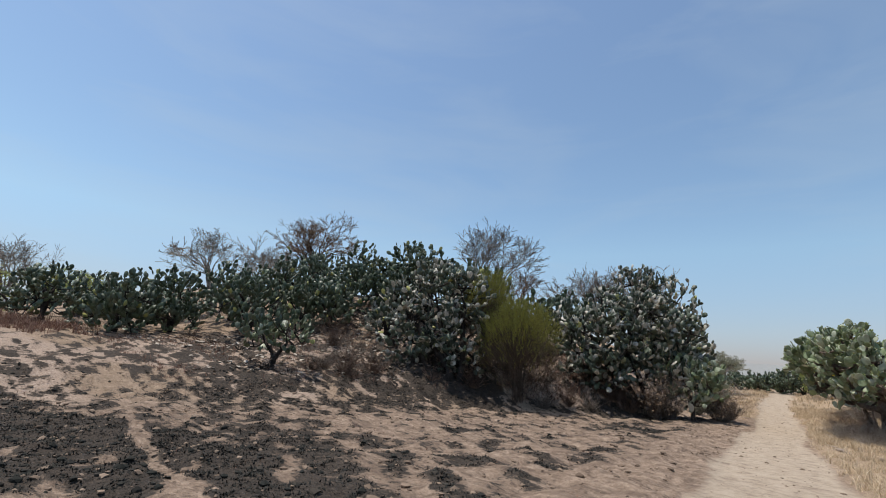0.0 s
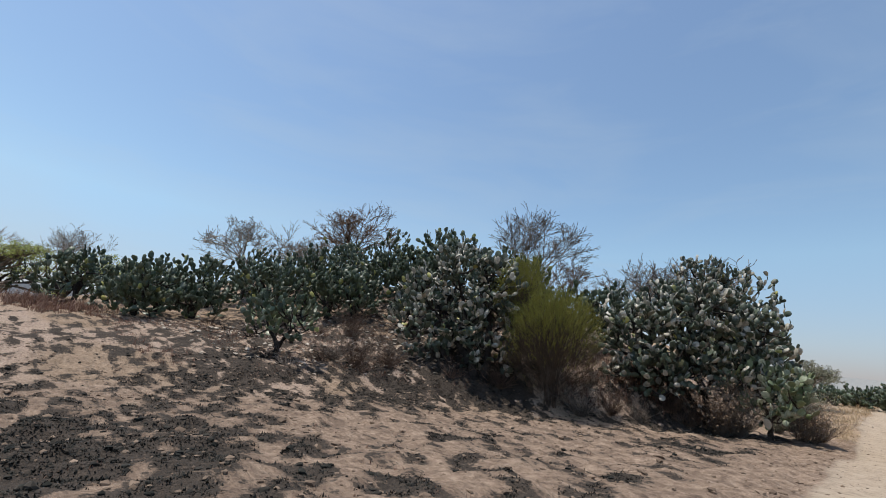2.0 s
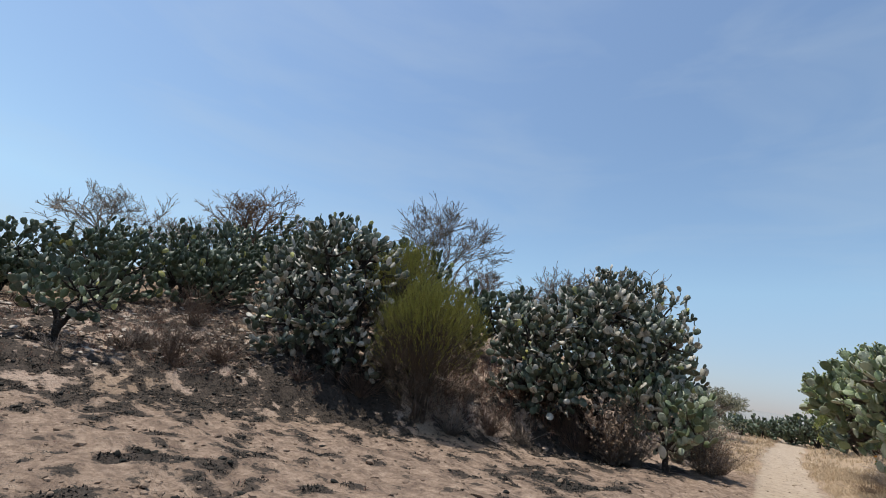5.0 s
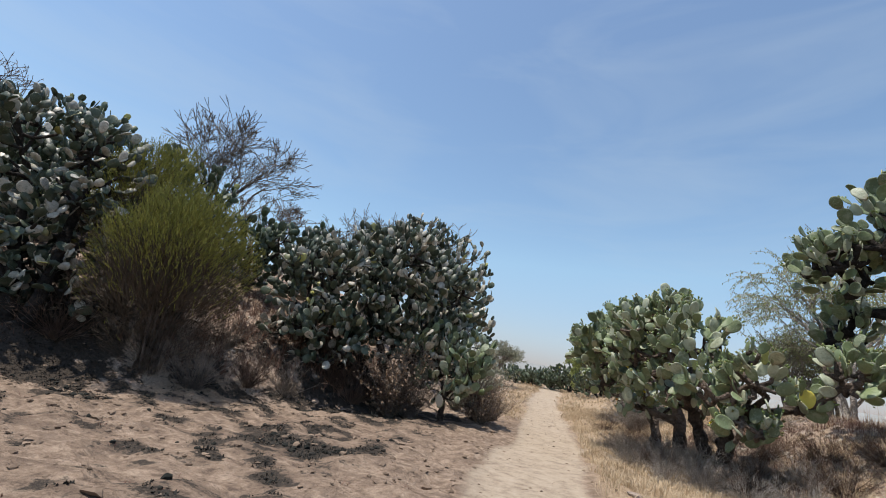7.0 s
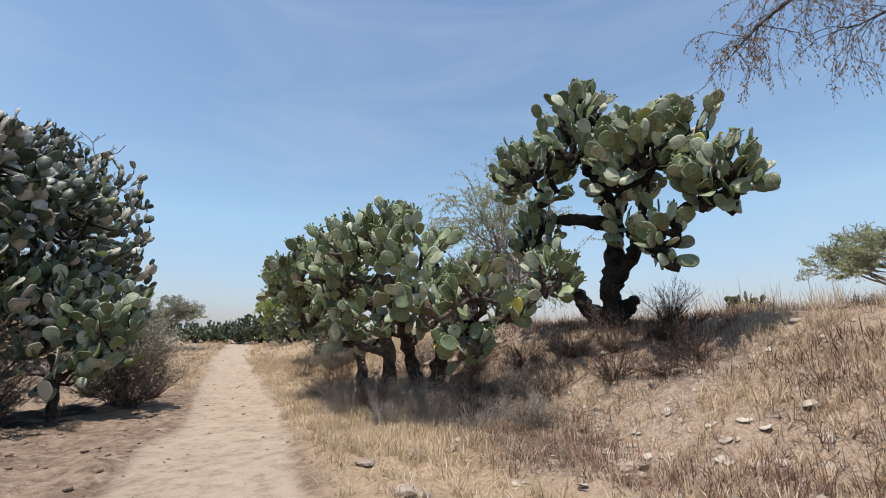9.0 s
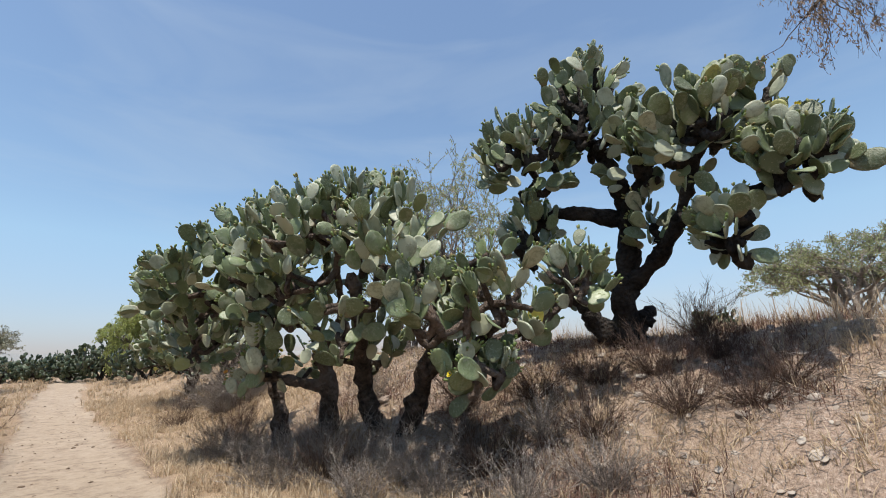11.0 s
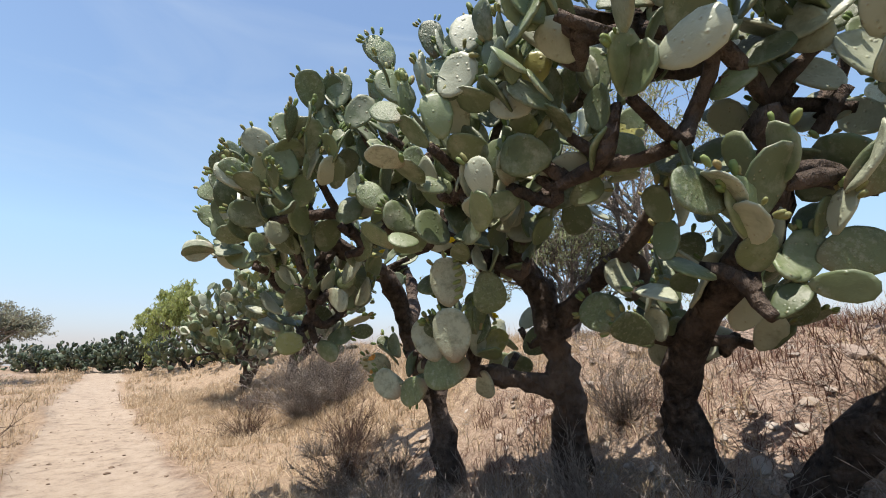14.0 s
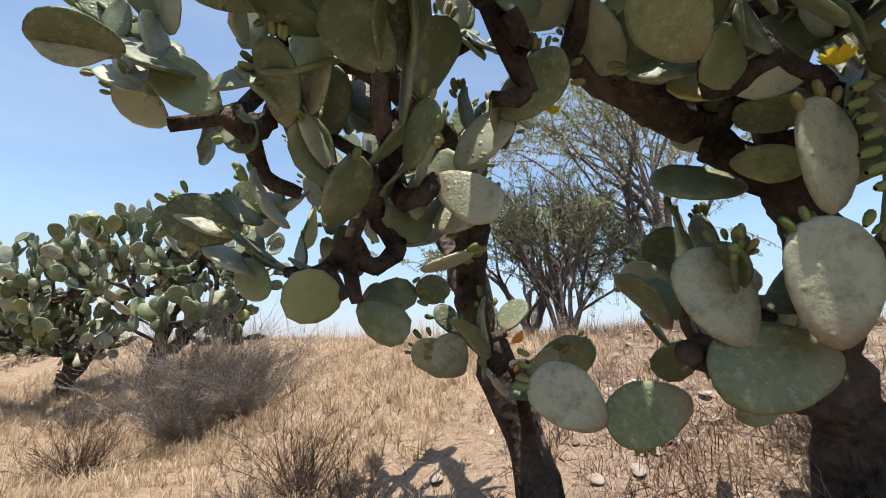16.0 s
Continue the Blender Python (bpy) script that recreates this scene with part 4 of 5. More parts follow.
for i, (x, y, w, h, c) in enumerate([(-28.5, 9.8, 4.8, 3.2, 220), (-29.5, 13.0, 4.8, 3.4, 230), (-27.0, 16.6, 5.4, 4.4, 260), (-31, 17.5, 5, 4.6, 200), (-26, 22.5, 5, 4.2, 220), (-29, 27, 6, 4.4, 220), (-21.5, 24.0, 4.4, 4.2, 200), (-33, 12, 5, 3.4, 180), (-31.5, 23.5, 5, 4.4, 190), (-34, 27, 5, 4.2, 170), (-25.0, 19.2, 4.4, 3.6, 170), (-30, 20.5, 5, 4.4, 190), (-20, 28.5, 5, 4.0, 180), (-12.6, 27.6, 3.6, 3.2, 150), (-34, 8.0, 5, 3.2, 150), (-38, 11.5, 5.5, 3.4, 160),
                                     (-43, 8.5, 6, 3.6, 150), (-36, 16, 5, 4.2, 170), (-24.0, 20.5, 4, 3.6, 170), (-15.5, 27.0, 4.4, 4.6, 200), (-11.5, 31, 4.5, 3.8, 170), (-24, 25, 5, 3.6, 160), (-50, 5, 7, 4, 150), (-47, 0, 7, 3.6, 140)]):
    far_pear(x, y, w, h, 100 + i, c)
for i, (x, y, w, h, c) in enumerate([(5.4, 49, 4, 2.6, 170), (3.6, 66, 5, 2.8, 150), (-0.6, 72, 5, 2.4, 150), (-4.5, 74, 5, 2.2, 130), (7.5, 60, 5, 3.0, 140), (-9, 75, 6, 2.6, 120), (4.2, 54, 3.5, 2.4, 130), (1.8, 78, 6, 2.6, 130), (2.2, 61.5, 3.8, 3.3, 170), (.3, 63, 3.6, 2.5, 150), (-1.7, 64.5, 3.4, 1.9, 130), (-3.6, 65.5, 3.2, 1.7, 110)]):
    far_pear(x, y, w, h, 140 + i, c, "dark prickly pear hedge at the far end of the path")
far_pear(12.1, 22.3, 1.4, .75, 161, 34, "small dark prickly pear on the grassy bank", .26)
far_pear(-19.8, 21.6, 3.2, 3.0, 163, 110, "scorched brown prickly pear on the burnt slope", mass=PAD_SCORCHED_MASS)

# ---------------------------------------------------------------- trees and bushes
slope_brush = [shrub(-22.0, 17.0, 1.0, 1.1, "leafless scorched brush on the burnt slope", 300, REDWOOD, 26, 9, .009, group="scorched brush"),
               shrub(-19.5, 19.5, .8, 1.0, "leafless scorched brush on the burnt slope", 301, GREYWOOD, 24, 9, .009, group="scorched brush"),
               shrub(-17.5, 18.2, .6, .9, "leafless scorched brush on the burnt slope", 302, BURNT_BARK, 24, 8, .01, group="scorched brush")]
br = random.Random(77)
for i in range(44):
    u = i / 44
    x, y = -27 + 17 * br.random(), 12 + 13 * br.random()
    if lie(x, y) < .3 or y > 26:
        continue
    k = br.uniform(.6, 1.4)
    copy_thing(slope_brush[i % 3], Matrix.Translation(on(x, y, .03)) @ Matrix.Rotation(br.uniform(0, 6.28), 4, "Z"))


def broom_bush(x, y, height, spread, label, seed, wisps, green=.5):
    """A rounded bush of fine switches: bare brown ones inside and below, yellow-green ones in the upper crown."""
    rng = random.Random(seed)
    root = thing("broom_bush", on(x, y, .05), label, "shrub")
    tops, dry, fresh = [], Geo(), Geo()
    for i in range(34):
        a, q = rng.uniform(0, 6.2832), spread * .8 * math.sqrt(rng.random())
        top = Vector((math.cos(a) * q, math.sin(a) * q, height * rng.uniform(.45, .8) * (1 - .25 * (q / spread) ** 2)))
        g = Geo()
        mid = top * .5 + Vector((-top.x * .22, -top.y * .22, .1 * height)) + Vector((rng.uniform(-.15, .15), rng.uniform(-.15, .15), 0))
        line = smooth_line([Vector((math.cos(a), math.sin(a), 0)) * rng.uniform(.02, .3), mid, top], 4)
        g.tube(line, [.028 * (1.1 - .1 * k) for k in range(len(line))], 5, .1, rng, False)
        part("stem", g, BARK, root)
        tops += line[3:]
    mid = height * .52
    for i in range(wisps):
        q = Vector((rng.gauss(0, 1), rng.gauss(0, 1), rng.gauss(0, 1))).normalized()
        u = rng.random() ** .45
        lump = 1 + .34 * noise.noise(q * 2.0 + Vector((seed, 0, 0)))
        p = Vector((q.x * spread * .92, q.y * spread * .92, q.z * height * .47)) * (u * lump) + Vector((0, 0, mid))
        if p.z < .1 or (p.z < .36 * height and rng.random() < .6):
            continue
        d = (Vector((p.x, p.y, (p.z - mid) * .6)) / spread * .8 + Vector((rng.uniform(-.35, .35), rng.uniform(-.35, .35), .75))).normalized()
        ln = rng.uniform(.25, .6)
        bow = Vector((rng.uniform(-.08, .08), rng.uniform(-.08, .08), -.03))
        high = (p.z / height - green) * 3.0 + (u - .65) * 1.2 + rng.gauss(0, .42)
        g = fresh if high > 0 else dry
        w = rng.uniform(.004, .008) if g is fresh else rng.uniform(.003, .006)
        g.tube([p - d * ln * .5, p + bow, p + d * ln * .5], [w, w * .9, w * .4], 3, 0, rng, False)
        if g is fresh or rng.random() < .25:
            for k in range(3):
                o = p + d * ln * rng.uniform(-.4, .55)
                v = (d + Vector((rng.uniform(-.6, .6), rng.uniform(-.6, .6), rng.uniform(-.3, .5)))).normalized() * rng.uniform(.04, .09)
                n2 = v.orthogonal().normalized() * .011
                g.add([o, o + v * .5 + n2, o + v, o + v * .5 - n2], [(0, 1, 2, 3)])
    part("bare_twig_mass", dry, BROOMTWIG, root, "bare brown lower switches", kind="stuff")
    part("foliage", fresh, BROOM, root, "yellow-green upper switches", kind="stuff")
    return root


broom_bush(-10.9, 22.1, 5.3, 2.15, "rounded yellow-green broom bush with bare brown stems below", 61, 14000, .70)
broom_bush(-13.1, 22.6, 5.7, 1.8, "taller yellow-green broom bush against a cactus", 62, 9000, .70)
for i, (x, y, h, s) in enumerate([(-9.6, 22.6, 1.5, 1.2), (-12.8, 21.0, 1.6, 1.4), (-8.9, 24.0, 1.3, .8), (-7.9, 24.6, 1.1, .8), (-5.3, 26.3, 2.4, 1.3), (-6.4, 26.2, 1.8, 1.3), (-4.5, 26.5, 3.0, 1.2), (-7.2, 26.4, 1.6, 1.3), (-8.4, 26.6, 1.8, 1.3), (-10.2, 24.2, 1.8, 1.4), (-2.7, 28.6, 1.9, 1.0), (-2.2, 30.0, 1.6, .9),
                                  (-4.6, 26.8, 1.5, .9), (-17.0, 15.9, 2.0, .9), (-16.2, 17.2, 1.6, 1.2), (-18.0, 15.4, 1.2, 1.1), (-20.5, 18, 2.2, 1.4)]):
    shrub(x, y, h, s, "leafless brown shrub on the burnt ground", 70 + i, REDWOOD if i % 3 else GREYWOOD, 52, 12, .008, group="burnt shrubs")
shrub(-5.1, 26.2, 2.9, 1.2, "dead brown brush standing against a scorched cactus", 69, GREYWOOD, 50, 12, .008, DRYLEAF, 2, "", .045)
shrub(-2.3, 28.0, 1.9, 1.1, "dead brown brush at the edge of the path", 68, GREYWOOD, 50, 12, .007, DRYLEAF, 1, "", .04)
for i, (x, y, h, s, mat) in enumerate([(2.3, 25.3, .75, .7, PALEWOOD), (2.5, 24.2, .8, .8, REDWOOD), (2.2, 26.6, .55, .6, GREYWOOD), (2.3, 27.6, .6, .8, PALEWOOD), (2.2, 28.5, .7, .8, GREYWOOD), (2.9, 28.4, .6, .8, GREYWOOD), (1.9, 25.2, .5, .6, PALEWOOD), (3.0, 27.0, .5, .7, PALEWOOD), (3.2, 24.6, .7, .8, PALEWOOD), (2.6, 23.6, .7, .8, PALEWOOD), (2.6, 29.0, .9, .6, REDWOOD), (3.2, 23.3, .9, .7, PALEWOOD),
                                       (3.8, 22.4, .9, .8, REDWOOD), (4.9, 21.4, .8, .9, REDWOOD), (5.6, 20.6, .8, .9, REDWOOD), (6.3, 21.2, .9, .8, REDWOOD), (5.9, 21.9, .8, 1.0, REDWOOD), (5.2, 22.6, .8, 1.0, REDWOOD), (6.0, 19.9, .6, .9, REDWOOD), (6.8, 20.5, .7, .8, REDWOOD), (3.6, 33.6, 1.7, 1.3, PALEWOOD), (4.3, 33.0, 1.6, 1.5, PALEWOOD), (4.0, 34.2, 1.9, 1.5, GREYWOOD), (2.7, 30.4, .5, .7, PALEWOOD),
                                       (2.4, 33.6, 1.0, .9, REDWOOD), (4.6, 23.6, 1.1, .8, REDWOOD), (3.1, 36.0, .9, .8, GREYWOOD), (6.4, 19.6, .7, .7, REDWOOD), (3.2, 30.2, 1.0, .6, REDWOOD), (4.4, 26.0, .9, .7, GREYWOOD), (7.6, 21.0, .9, .6, REDWOOD), (2.0, 24.5, .7, .8, PALEWOOD), (2.15, 25.9, .75, .8, PALEWOOD), (2.0, 27.0, .7, .7, PALEWOOD), (2.4, 23.0, .8, .8, PALEWOOD), (3.0, 22.4, .8, .8, PALEWOOD), (3.4, 21.4, .8, .8, PALEWOOD),
                                       (4.1, 20.8, .8, .8, PALEWOOD), (2.6, 26.0, .8, .8, PALEWOOD), (3.1, 25.6, .8, .8, PALEWOOD), (4.2, 23.0, .8, .8, PALEWOOD), (4.6, 22.0, .8, .8, PALEWOOD), (2.8, 24.8, .8, .7, PALEWOOD)]):
    shrub(x, y, h, s, "tangled leafless shrub on the straw bank", 90 + i, mat, 60 if s < 1.05 else 130, 14, .005 if s < 1.05 else .0065, group="dry shrubs")
for i, (x, y, h, s) in enumerate([(-3.6, 33.5, 2.2, 1.2), (-4.0, 37.0, 2.6, 1.5), (-3.6, 41.0, 2.4, 1.4), (-5.2, 46, 3.0, 1.8), (-3.9, 31.4, 2.2, 1.2)]):
    shrub(x, y, h, s, "grey dusty roadside shrub with sparse leaves", 120 + i, GREYWOOD, 60, 9, .008, GREYLEAF, 3, "roadside shrubs", .04)

tree(-36.0, 18.6, 7.2, "leafless grey tree on the hill", 201, PALEWOOD, None, wild=.3, stems=4, last=5, r=.14, wide=1.05, thin=.014, group="bare trees")
tree(-37.0, 23.5, 5.0, "low leafless grey tree on the hill", 202, PALEWOOD, None, wild=.3, stems=4, last=5, r=.1, wide=1.05, thin=.014, group="bare trees")
tree(-37.4, 29.2, 8.4, "spreading tree with thin brown dead leaves", 203, REDWOOD, DRYLEAF, 3, .07, wild=.3, stems=4, last=5, r=.17, wide=1.05, thin=.014, group="bare trees")
tree(-17.2, 30.2, 7.6, "tall bare tree with upright grey branches", 204, GREYWOOD, None, wild=.16, stems=5, last=5, r=.1, wide=1.0, thin=.014, group="bare trees")
tree(-18.4, 35.6, 4.6, "bare tree with a clump of brown leaves", 219, REDWOOD, DRYLEAF, 4, .06, wild=.2, stems=4, last=4, r=.08, wide=1.0, thin=.011, group="bare trees")
tree(-12.4, 36.4, 6.4, "leafless grey tree behind the cactus", 205, GREYWOOD, None, wild=.3, stems=4, last=5, r=.09, wide=1.2, thin=.014, group="bare trees")
tree(-10.4, 40.0, 7.4, "leafless pale tree behind the cactus", 206, PALEWOOD, None, wild=.3, stems=4, last=5, r=.09, wide=1.2, thin=.014, group="bare trees")
tree(-8.2, 43.0, 5.0, "feathery pale green tree with drooping twigs", 207, GREYWOOD, PALELEAF, 5, .07, droop=.12, wild=.25, stems=3, last=5, r=.1, wide=1.2, name="leafy_tree")
tree(-52, 9, 7, "thin bare tree on the far slope", 208, PALEWOOD, None, wild=.25, stems=3, last=5, r=.12, thin=.011, group="bare trees")
tree(-55, 3.0, 6, "bare grey tree on the far slope", 220, PALEWOOD, None, wild=.25, stems=3, last=5, r=.12, thin=.011, group="bare trees")
tree(-48, 4.5, 4.4, "low green tree on the far slope", 209, GREYWOOD, FRESHLEAF, 9, .11, wild=.35, stems=5, last=4, r=.12, wide=1.8, name="leafy_tree")
tree(-44, 12.5, 3.8, "low green tree among cacti", 210, GREYWOOD, FRESHLEAF, 9, .11, wild=.35, stems=4, last=4, r=.12, wide=1.6, name="leafy_tree")
tree(8.2, 27.2, 6.2, "pale green mesquite tree with drooping feathery leaves", 211, PALEWOOD, PALELEAF, 13, .05, droop=.22, wild=.2, stems=6, last=4, r=.06, wide=1.0, name="leafy_tree")
tree(16.5, 20.4, 3.2, "grey-green mesquite tree on the grassy bank", 212, PALEWOOD, PALELEAF, 7, .05, wild=.3, stems=5, last=5, r=.08, wide=1.5, name="leafy_tree")
tree(9.6, 30.6, 3.8, "thin-leaved grey tree on the bank", 213, GREYWOOD, PALELEAF, 5, .05, droop=.1, wild=.28, stems=5, last=5, r=.06, wide=1.2, name="leafy_tree")
tree(7.4, 29.0, 3.2, "thicket of thin upright grey stems", 217, GREYWOOD, PALELEAF, 4, .045, wild=.16, stems=9, last=4, r=.04, name="leafy_tree")
tree(3.6, 57.0, 6.0, "bright green weeping tree beside the path", 215, GREYWOOD, FRESHLEAF, 9, .11, droop=.26, wild=.2, stems=5, last=5, r=.1, wide=.6, name="leafy_tree")
tree(-5.6, 55.0, 3.8, "grey dusty tree beside the path", 216, GREYWOOD, GREYLEAF, 7, .08, wild=.3, stems=4, last=5, r=.08, wide=1.4, name="leafy_tree")
tree(-8.6, 49.0, 4.4, "grey half-bare tree on the slope", 218, GREYWOOD, GREYLEAF, 6, .08, wild=.3, stems=4, last=5, r=.08, wide=1.4, name="leafy_tree")


def pepper_tree():
    """A pepper tree on the bank whose bare, hanging boughs reach over towards the path."""
    rng = random.Random(5)
    b = on(11.85, 15.1, .05)
    root = thing("pepper_tree", b, "pepper tree with bare hanging twigs and a few dry leaves", "tree")
    g = Geo()
    g.tube(smooth_line([(0, 0, 0), (-.2, .2, 1.6), (-.6, .5, 3.2), (-1.0, .8, 4.6)]), [.22 - .01 * k for k in range(13)], 9, .1, rng, False)
    part("trunk", g, BARK, root)
    lf = Geo()
    for line in ([(-.6, .5, 3.0), (-2.2, 1.6, 4.8), (-3.8, 2.6, 5.3), (-4.7, 3.1, 4.8), (-5.3, 3.5, 4.1)],
                 [(-1.0, .8, 4.4), (-2.4, 1.7, 5.6), (-3.8, 2.5, 5.9), (-4.8, 3.0, 5.5)],
                 [(-.6, .5, 3.1), (-1.8, 1.2, 4.2), (-3.2, 1.9, 4.6), (-4.2, 2.3, 4.2)],
                 [(-.9, .7, 4.2), (-.4, -.8, 5.6), (.2, -2.0, 6.2), (.6, -3.0, 6.0)],
                 [(-.9, .7, 4.2), (.6, 1.4, 5.4), (1.8, 2.2, 5.9), (2.8, 2.8, 5.5)]):
        g = Geo()
        pts = smooth_line(line, 4)
        k = len(pts)
        g.tube(pts, [.085 * (1 - .88 * i / (k - 1)) for i in range(k)], 6, .05, rng, False)
        for i in range(3, k):
            for _ in range(3):
                d = (pts[i] - pts[i - 1]).normalized() * .5 + Vector((rng.uniform(-.8, .8), rng.uniform(-.8, .8), rng.uniform(-.5, .5)))
                grow(g, pts[i], d.normalized(), rng.uniform(.4, .8), .009, 2, rng, lf, 4, .03, .45, .34, 4)
        part("bough", g, BARK, root)
    part("foliage", lf, DRYLEAF, root, kind="stuff", smooth=False)


pepper_tree()

# ---------------------------------------------------------------- grass, clods and stones
rs = np.random.RandomState(7)


def scatter(n, x0, x1, y0, y1, keep):
    x, y = rs.uniform(x0, x1, n), rs.uniform(y0, y1, n)
    ok = rs.uniform(0, 1, n) < keep(x, y)
    return x[ok], y[ok]


def straw_share(x, y):
    t, s, l, b = masks(x, y)
    return s * (1 - .6 * l) * (.25 + .75 * ss(wave(x, y, 21, 1.1) + .6)) * (1 - t)


gx1, gy1 = scatter(24000, .6, 10, 5, 44, straw_share)
blades("straw_grass", np.stack([gx1, gy1, rs.uniform(.10, .34, len(gx1))], 1), STRAW, "short bleached straw grass along the path and bank", 1, per=11, spread=1.5, width=.005)
gx1, gy1 = scatter(1500, 6.5, 16, 10, 36, lambda x, y: ss((x - 6.5) / 2))
blades("tall_straw_grass", np.stack([gx1, gy1, rs.uniform(.35, .85, len(gx1))], 1), STRAW, "tall pale straw grass on top of the bank", 2, per=7, width=.004, spread=.6)
gx1, gy1 = scatter(11500, 1.6, 9, 15, 36, lambda x, y: masks(x, y)[2] * ss(wave(x, y, 33, 1.5) + .7))
blades("russet_grass", np.stack([gx1, gy1, rs.uniform(.10, .36, len(gx1))], 1), RUSSET, "brown dead stalks and litter under the cacti", 3, per=9, width=.004, spread=1.7)
gx1, gy1 = scatter(2600, -6, -.8, 26, 60, lambda x, y: straw_share(x, y))
blades("verge_grass", np.stack([gx1, gy1, rs.uniform(.12, .4, len(gx1))], 1), STRAW, "straw grass on the verge of the path", 4, per=9, spread=1.0)
gx1, gy1 = scatter(3500, -3, 14, 40, 75, straw_share)
blades("far_straw_grass", np.stack([gx1, gy1, rs.uniform(.15, .45, len(gx1))], 1), STRAW, "straw grass far along the path", 5, per=8, width=.012, spread=1.0)
gx1, gy1 = scatter(3000, -35, -26, 3, 10, lambda x, y: np.exp(-(((x + 30.5) / 2.6) ** 2 + ((y - 6.6) / 1.5) ** 2)))
blades("brown_thicket", np.stack([gx1, gy1, .25 + .7 * rs.uniform(0, 1, len(gx1)) ** 2 * ss(wave(gx1, gy1, 91, 1.2) + .8)], 1), RUSSET, "patch of tall reddish brown dry weeds", 6, per=8, width=.012, spread=1.0)
gx1, gy1 = scatter(2600, -22, -1.6, 2, 27, lambda x, y: .35 * (1 - masks(x, y)[0]) * ss(wave(x, y, 25, 1.3) + .3))
blades("stubble_grass", np.stack([gx1, gy1, rs.uniform(.03, .12, len(gx1))], 1), RUSSET, "sparse dry stubble on the burnt field", 7, per=6, spread=1.4)
gx1, gy1 = scatter(3400, -12, -5, 22, 30, lambda x, y: .5 * ss((lie(x, y) - lie(-3, y) - .2) / .6))
blades("slope_grass", np.stack([gx1, gy1, rs.uniform(.15, .55, len(gx1))], 1), RUSSET, "dry stalks on the slope between the cacti", 8, per=7, width=.008, spread=.9)


gx1, gy1 = scatter(7000, -27, -9, 8, 26, lambda x, y: .8 * ss((lie(x, y) - .1) / .4) * ss(wave(x, y, 27, .9) + .7))
blades("slope_stubble", np.stack([gx1, gy1, rs.uniform(.06, .26, len(gx1))], 1), RUSSET, "brown stubble and litter on the burnt slope", 13, per=6, width=.008, spread=1.7)


def burnt_share(x, y):
    return np.clip((masks(x, y)[3] - .52) * 4.0, 0, 1)


bx, by = scatter(40000, -17, -2, 1.5, 26, burnt_share)
blades("charred_tussocks", np.stack([bx, by, rs.uniform(.02, .075, len(bx))], 1), CHAR, "charred grass tussocks in dark patches on bare earth", 9, per=8, width=.011, spread=2.2)
bx, by = scatter(9000, -20, -2, 1.5, 26, lambda x, y: burnt_share(x, y) * .9 + .015)
lumps("charred_clods", np.stack([bx, by, .014 + .05 * rs.uniform(0, 1, len(bx)) ** 2], 1), CHAR, "charred clods of earth and roots", "clods", 10, .75)
bx, by = scatter(9000, -20, -1.3, 1.5, 27, lambda x, y: .25 + .6 * ss(wave(x, y, 44, 1.8)))
lumps("earth_clods", np.stack([bx, by, rs.uniform(.012, .045, len(bx)) * rs.choice([1, 1, 1, 1, 1.9], len(bx))], 1), CLOD, "crumbs and clods of brown earth", "clods", 11, .65)
bx, by = scatter(900, -1.5, 1.5, 3, 45, lambda x, y: .8 + 0 * x)
lumps("path_pebbles", np.stack([bx, by, rs.uniform(.005, .02, len(bx)) * rs.choice([1, 1, 1, 1, 2.2], len(bx))], 1), CLOD, "small pebbles on the sandy path", "pebbles", 12)
bx, by = scatter(2300, -26, -8, 10, 27, lambda x, y: .7 * ss((lie(x, y) - .3) / .6))
g = Geo()
for x, y in zip(bx, by):
    s = rs.uniform(.12, .30)
    v, f = LOW[rs.randint(5)]
    m = np.array(Matrix.Translation((x, y, float(uneven(x, y)) + .03)) @ Euler((rs.uniform(-2.0, -1.1), rs.uniform(-.45, .45), rs.uniform(0, 6.28))).to_matrix().to_4x4())
    g.add((v * s) @ m[:3, :3].T + m[:3, 3], f)
tagged(new("fallen_pads", g.mesh("fallen_pads", BLEACHED)), "bleached fallen cactus pads scattered on the burnt slope", "cactus litter", kind="stuff")
g = Geo()
bx, by = scatter(1100, 1.7, 8.0, 16, 32, lambda x, y: masks(x, y)[2])
for x, y in zip(bx, by):
    s = rs.uniform(.06, .20)
    v, f = LOW[rs.randint(5)]
    m = np.array(Matrix.Translation((x, y, float(uneven(x, y)) + .015)) @ slope_turn(x, y) @ Euler((rs.uniform(-1.7, -1.4), rs.uniform(-.2, .2), rs.uniform(0, 6.28))).to_matrix().to_4x4())
    g.add((v * s) @ m[:3, :3].T + m[:3, 3], f)
tagged(new("dead_pads", g.mesh("dead_pads", BLEACHED)), "dried grey cactus pads littering the bank", "cactus litter", kind="stuff")


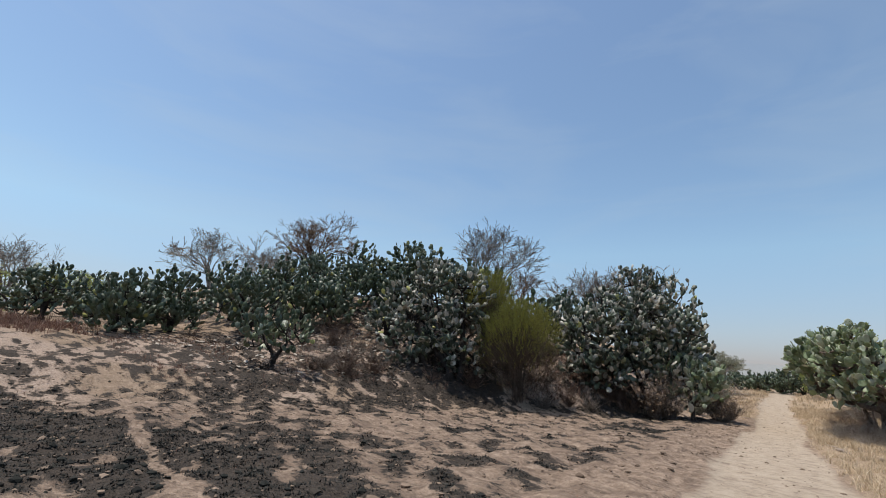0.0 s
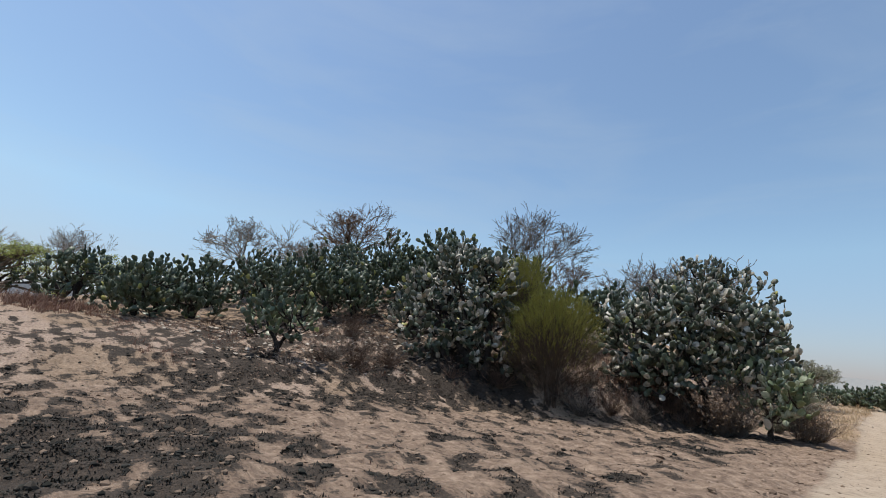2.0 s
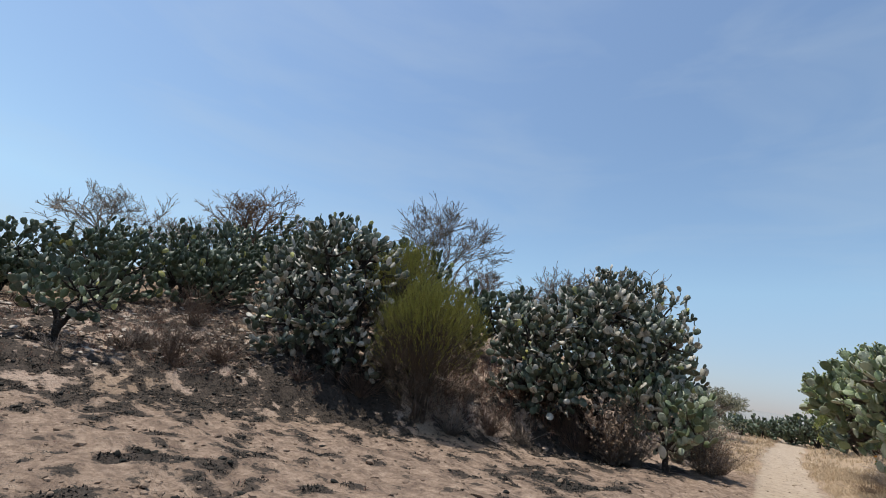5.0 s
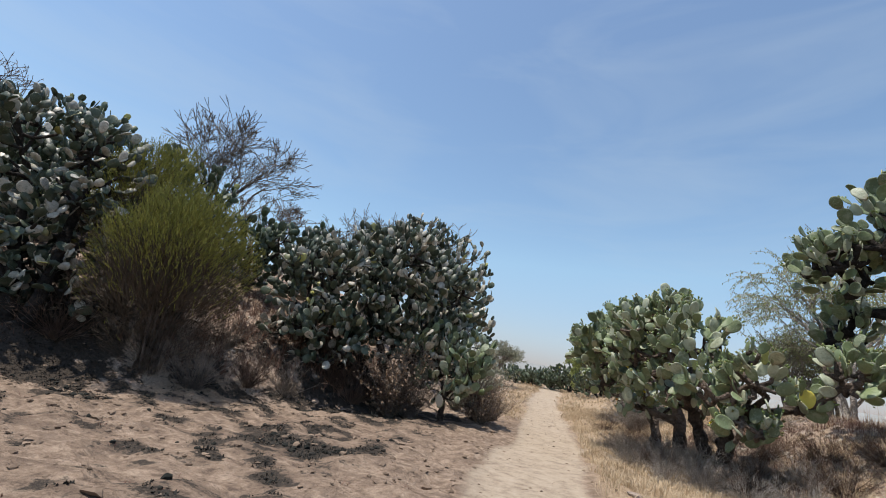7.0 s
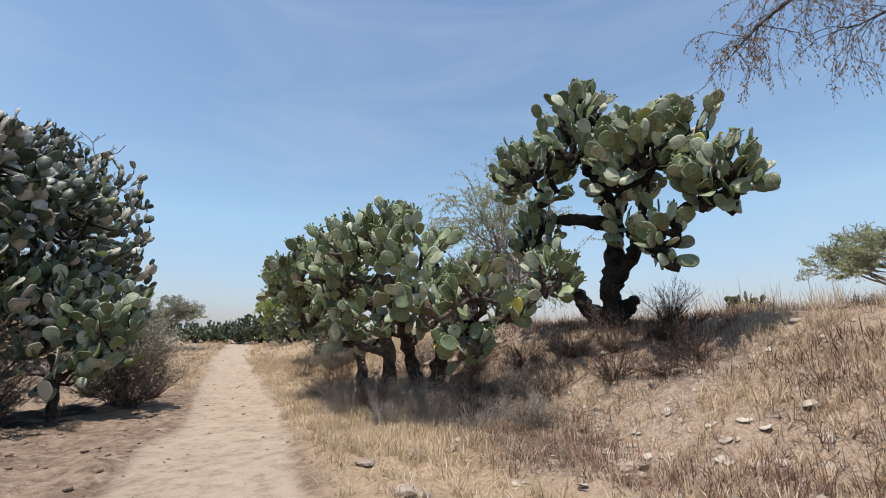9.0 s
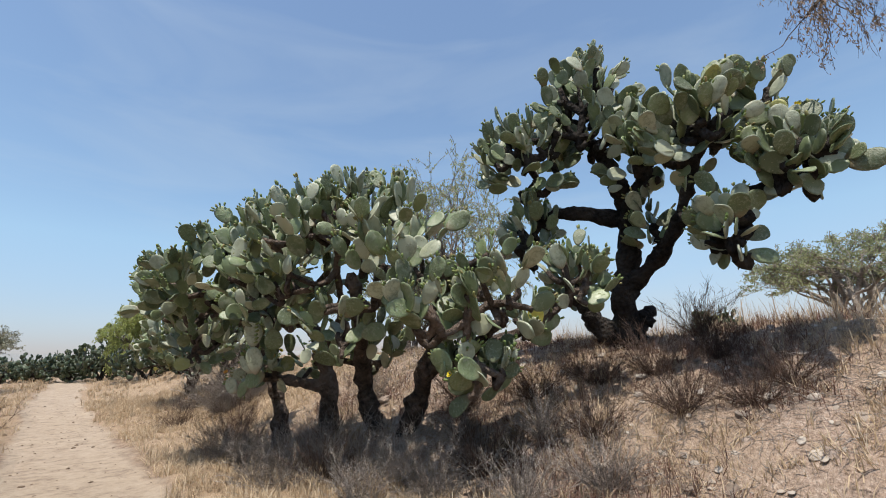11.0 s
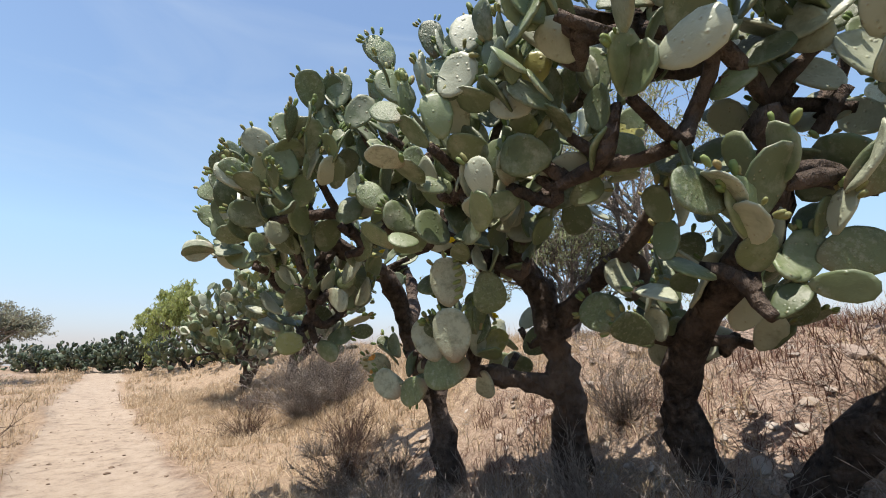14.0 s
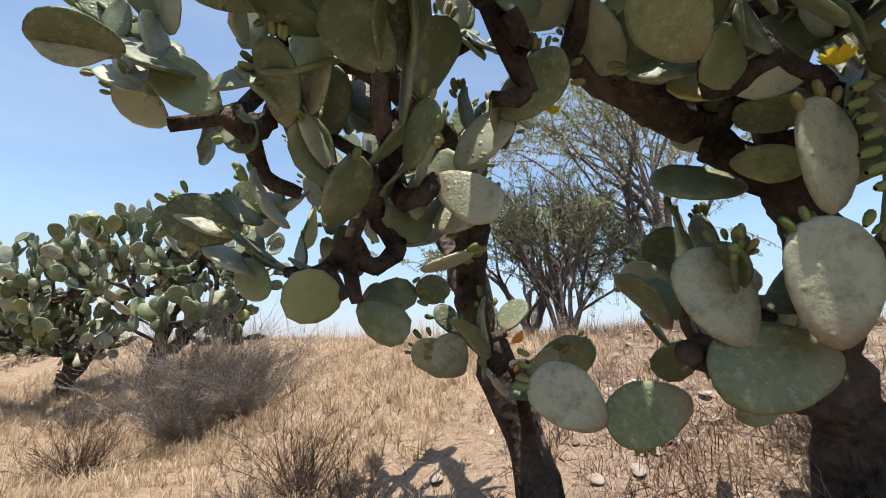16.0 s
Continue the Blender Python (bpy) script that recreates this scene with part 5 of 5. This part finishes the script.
g = Geo()
lr = random.Random(17)
bx, by = scatter(11000, 1.6, 7.5, 18.5, 34, lambda x, y: masks(x, y)[2] * ss(wave(x, y, 71, 1.1) + .8))
for x, y in zip(bx, by):
    a, l = lr.uniform(0, 6.28), lr.uniform(.08, .4)
    p = on(x, y) + Vector((0, 0, lr.uniform(.0, .06)))
    q = Vector((math.cos(a) * l, math.sin(a) * l, lr.uniform(-.04, .16)))
    g.tube([p, p + q * .5 + Vector((lr.uniform(-.04, .04), lr.uniform(-.04, .04), .02)), p + q], [.004, .0035, .002], 3, 0, lr, False)
tagged(new("twig_litter", g.mesh("twig_litter", PALEWOOD)), "broken grey twigs littering the bank", "litter", kind="stuff")


def stone_mesh(seed):
    rng = random.Random(seed)
    bm = bmesh.new()
    bmesh.ops.create_icosphere(bm, subdivisions=2, radius=1.0)
    for v in bm.verts:
        q = noise.noise(v.co * 1.3 + Vector((seed * 7, 0, 0)))
        v.co *= 1 + .45 * q
        v.co.z = max(-.6, min(.75, v.co.z)) * .42
        v.co.y *= .75
    me = bpy.data.meshes.new("stone")
    bm.to_mesh(me)
    bm.free()
    me.materials.append(STONE)
    return me


STONES = [stone_mesh(i) for i in range(5)]
sx, sy = scatter(420, 1.3, 8, 16, 30, lambda x, y: .16 + .26 * ss(wave(x, y, 51, 1.6)))
for x, y in zip(sx, sy):
    ob = new("stone", STONES[rs.randint(5)])
    s = .04 + .16 * rs.uniform(0, 1) ** 2
    ob.matrix_world = Matrix.Translation(on(x, y) + Vector((0, 0, s * .08))) @ slope_turn(x, y) @ Euler((rs.uniform(-.25, .25), rs.uniform(-.25, .25), rs.uniform(0, 6.28))).to_matrix().to_4x4() @ Matrix.Diagonal((s, s, s, 1))
    tagged(ob, "flat pinkish stone lying on the bank", "stone", "stones on the bank")

# ---------------------------------------------------------------- the far hill, on an added ring painted as horizon haze
g = Geo()
pts = []
for i in range(181):
    a = radians(2 * i)
    h = 30 + 4 * math.sin(a * 3 + 1) + 2.5 * math.sin(a * 11) + 26 * math.exp(-((a - radians(82)) / .22) ** 2)
    pts += [(-math.sin(a) * 860, math.cos(a) * 860, -40), (-math.sin(a) * 880, math.cos(a) * 880, h)]
g.add(pts, [(2 * i, 2 * i + 2, 2 * i + 3, 2 * i + 1) for i in range(180)])
tagged(new("backdrop_hill", g.mesh("backdrop_hill", HORIZON_HAZE)), "added horizon ring coloured as haze, rising to one far hill", "hill", kind="structure")
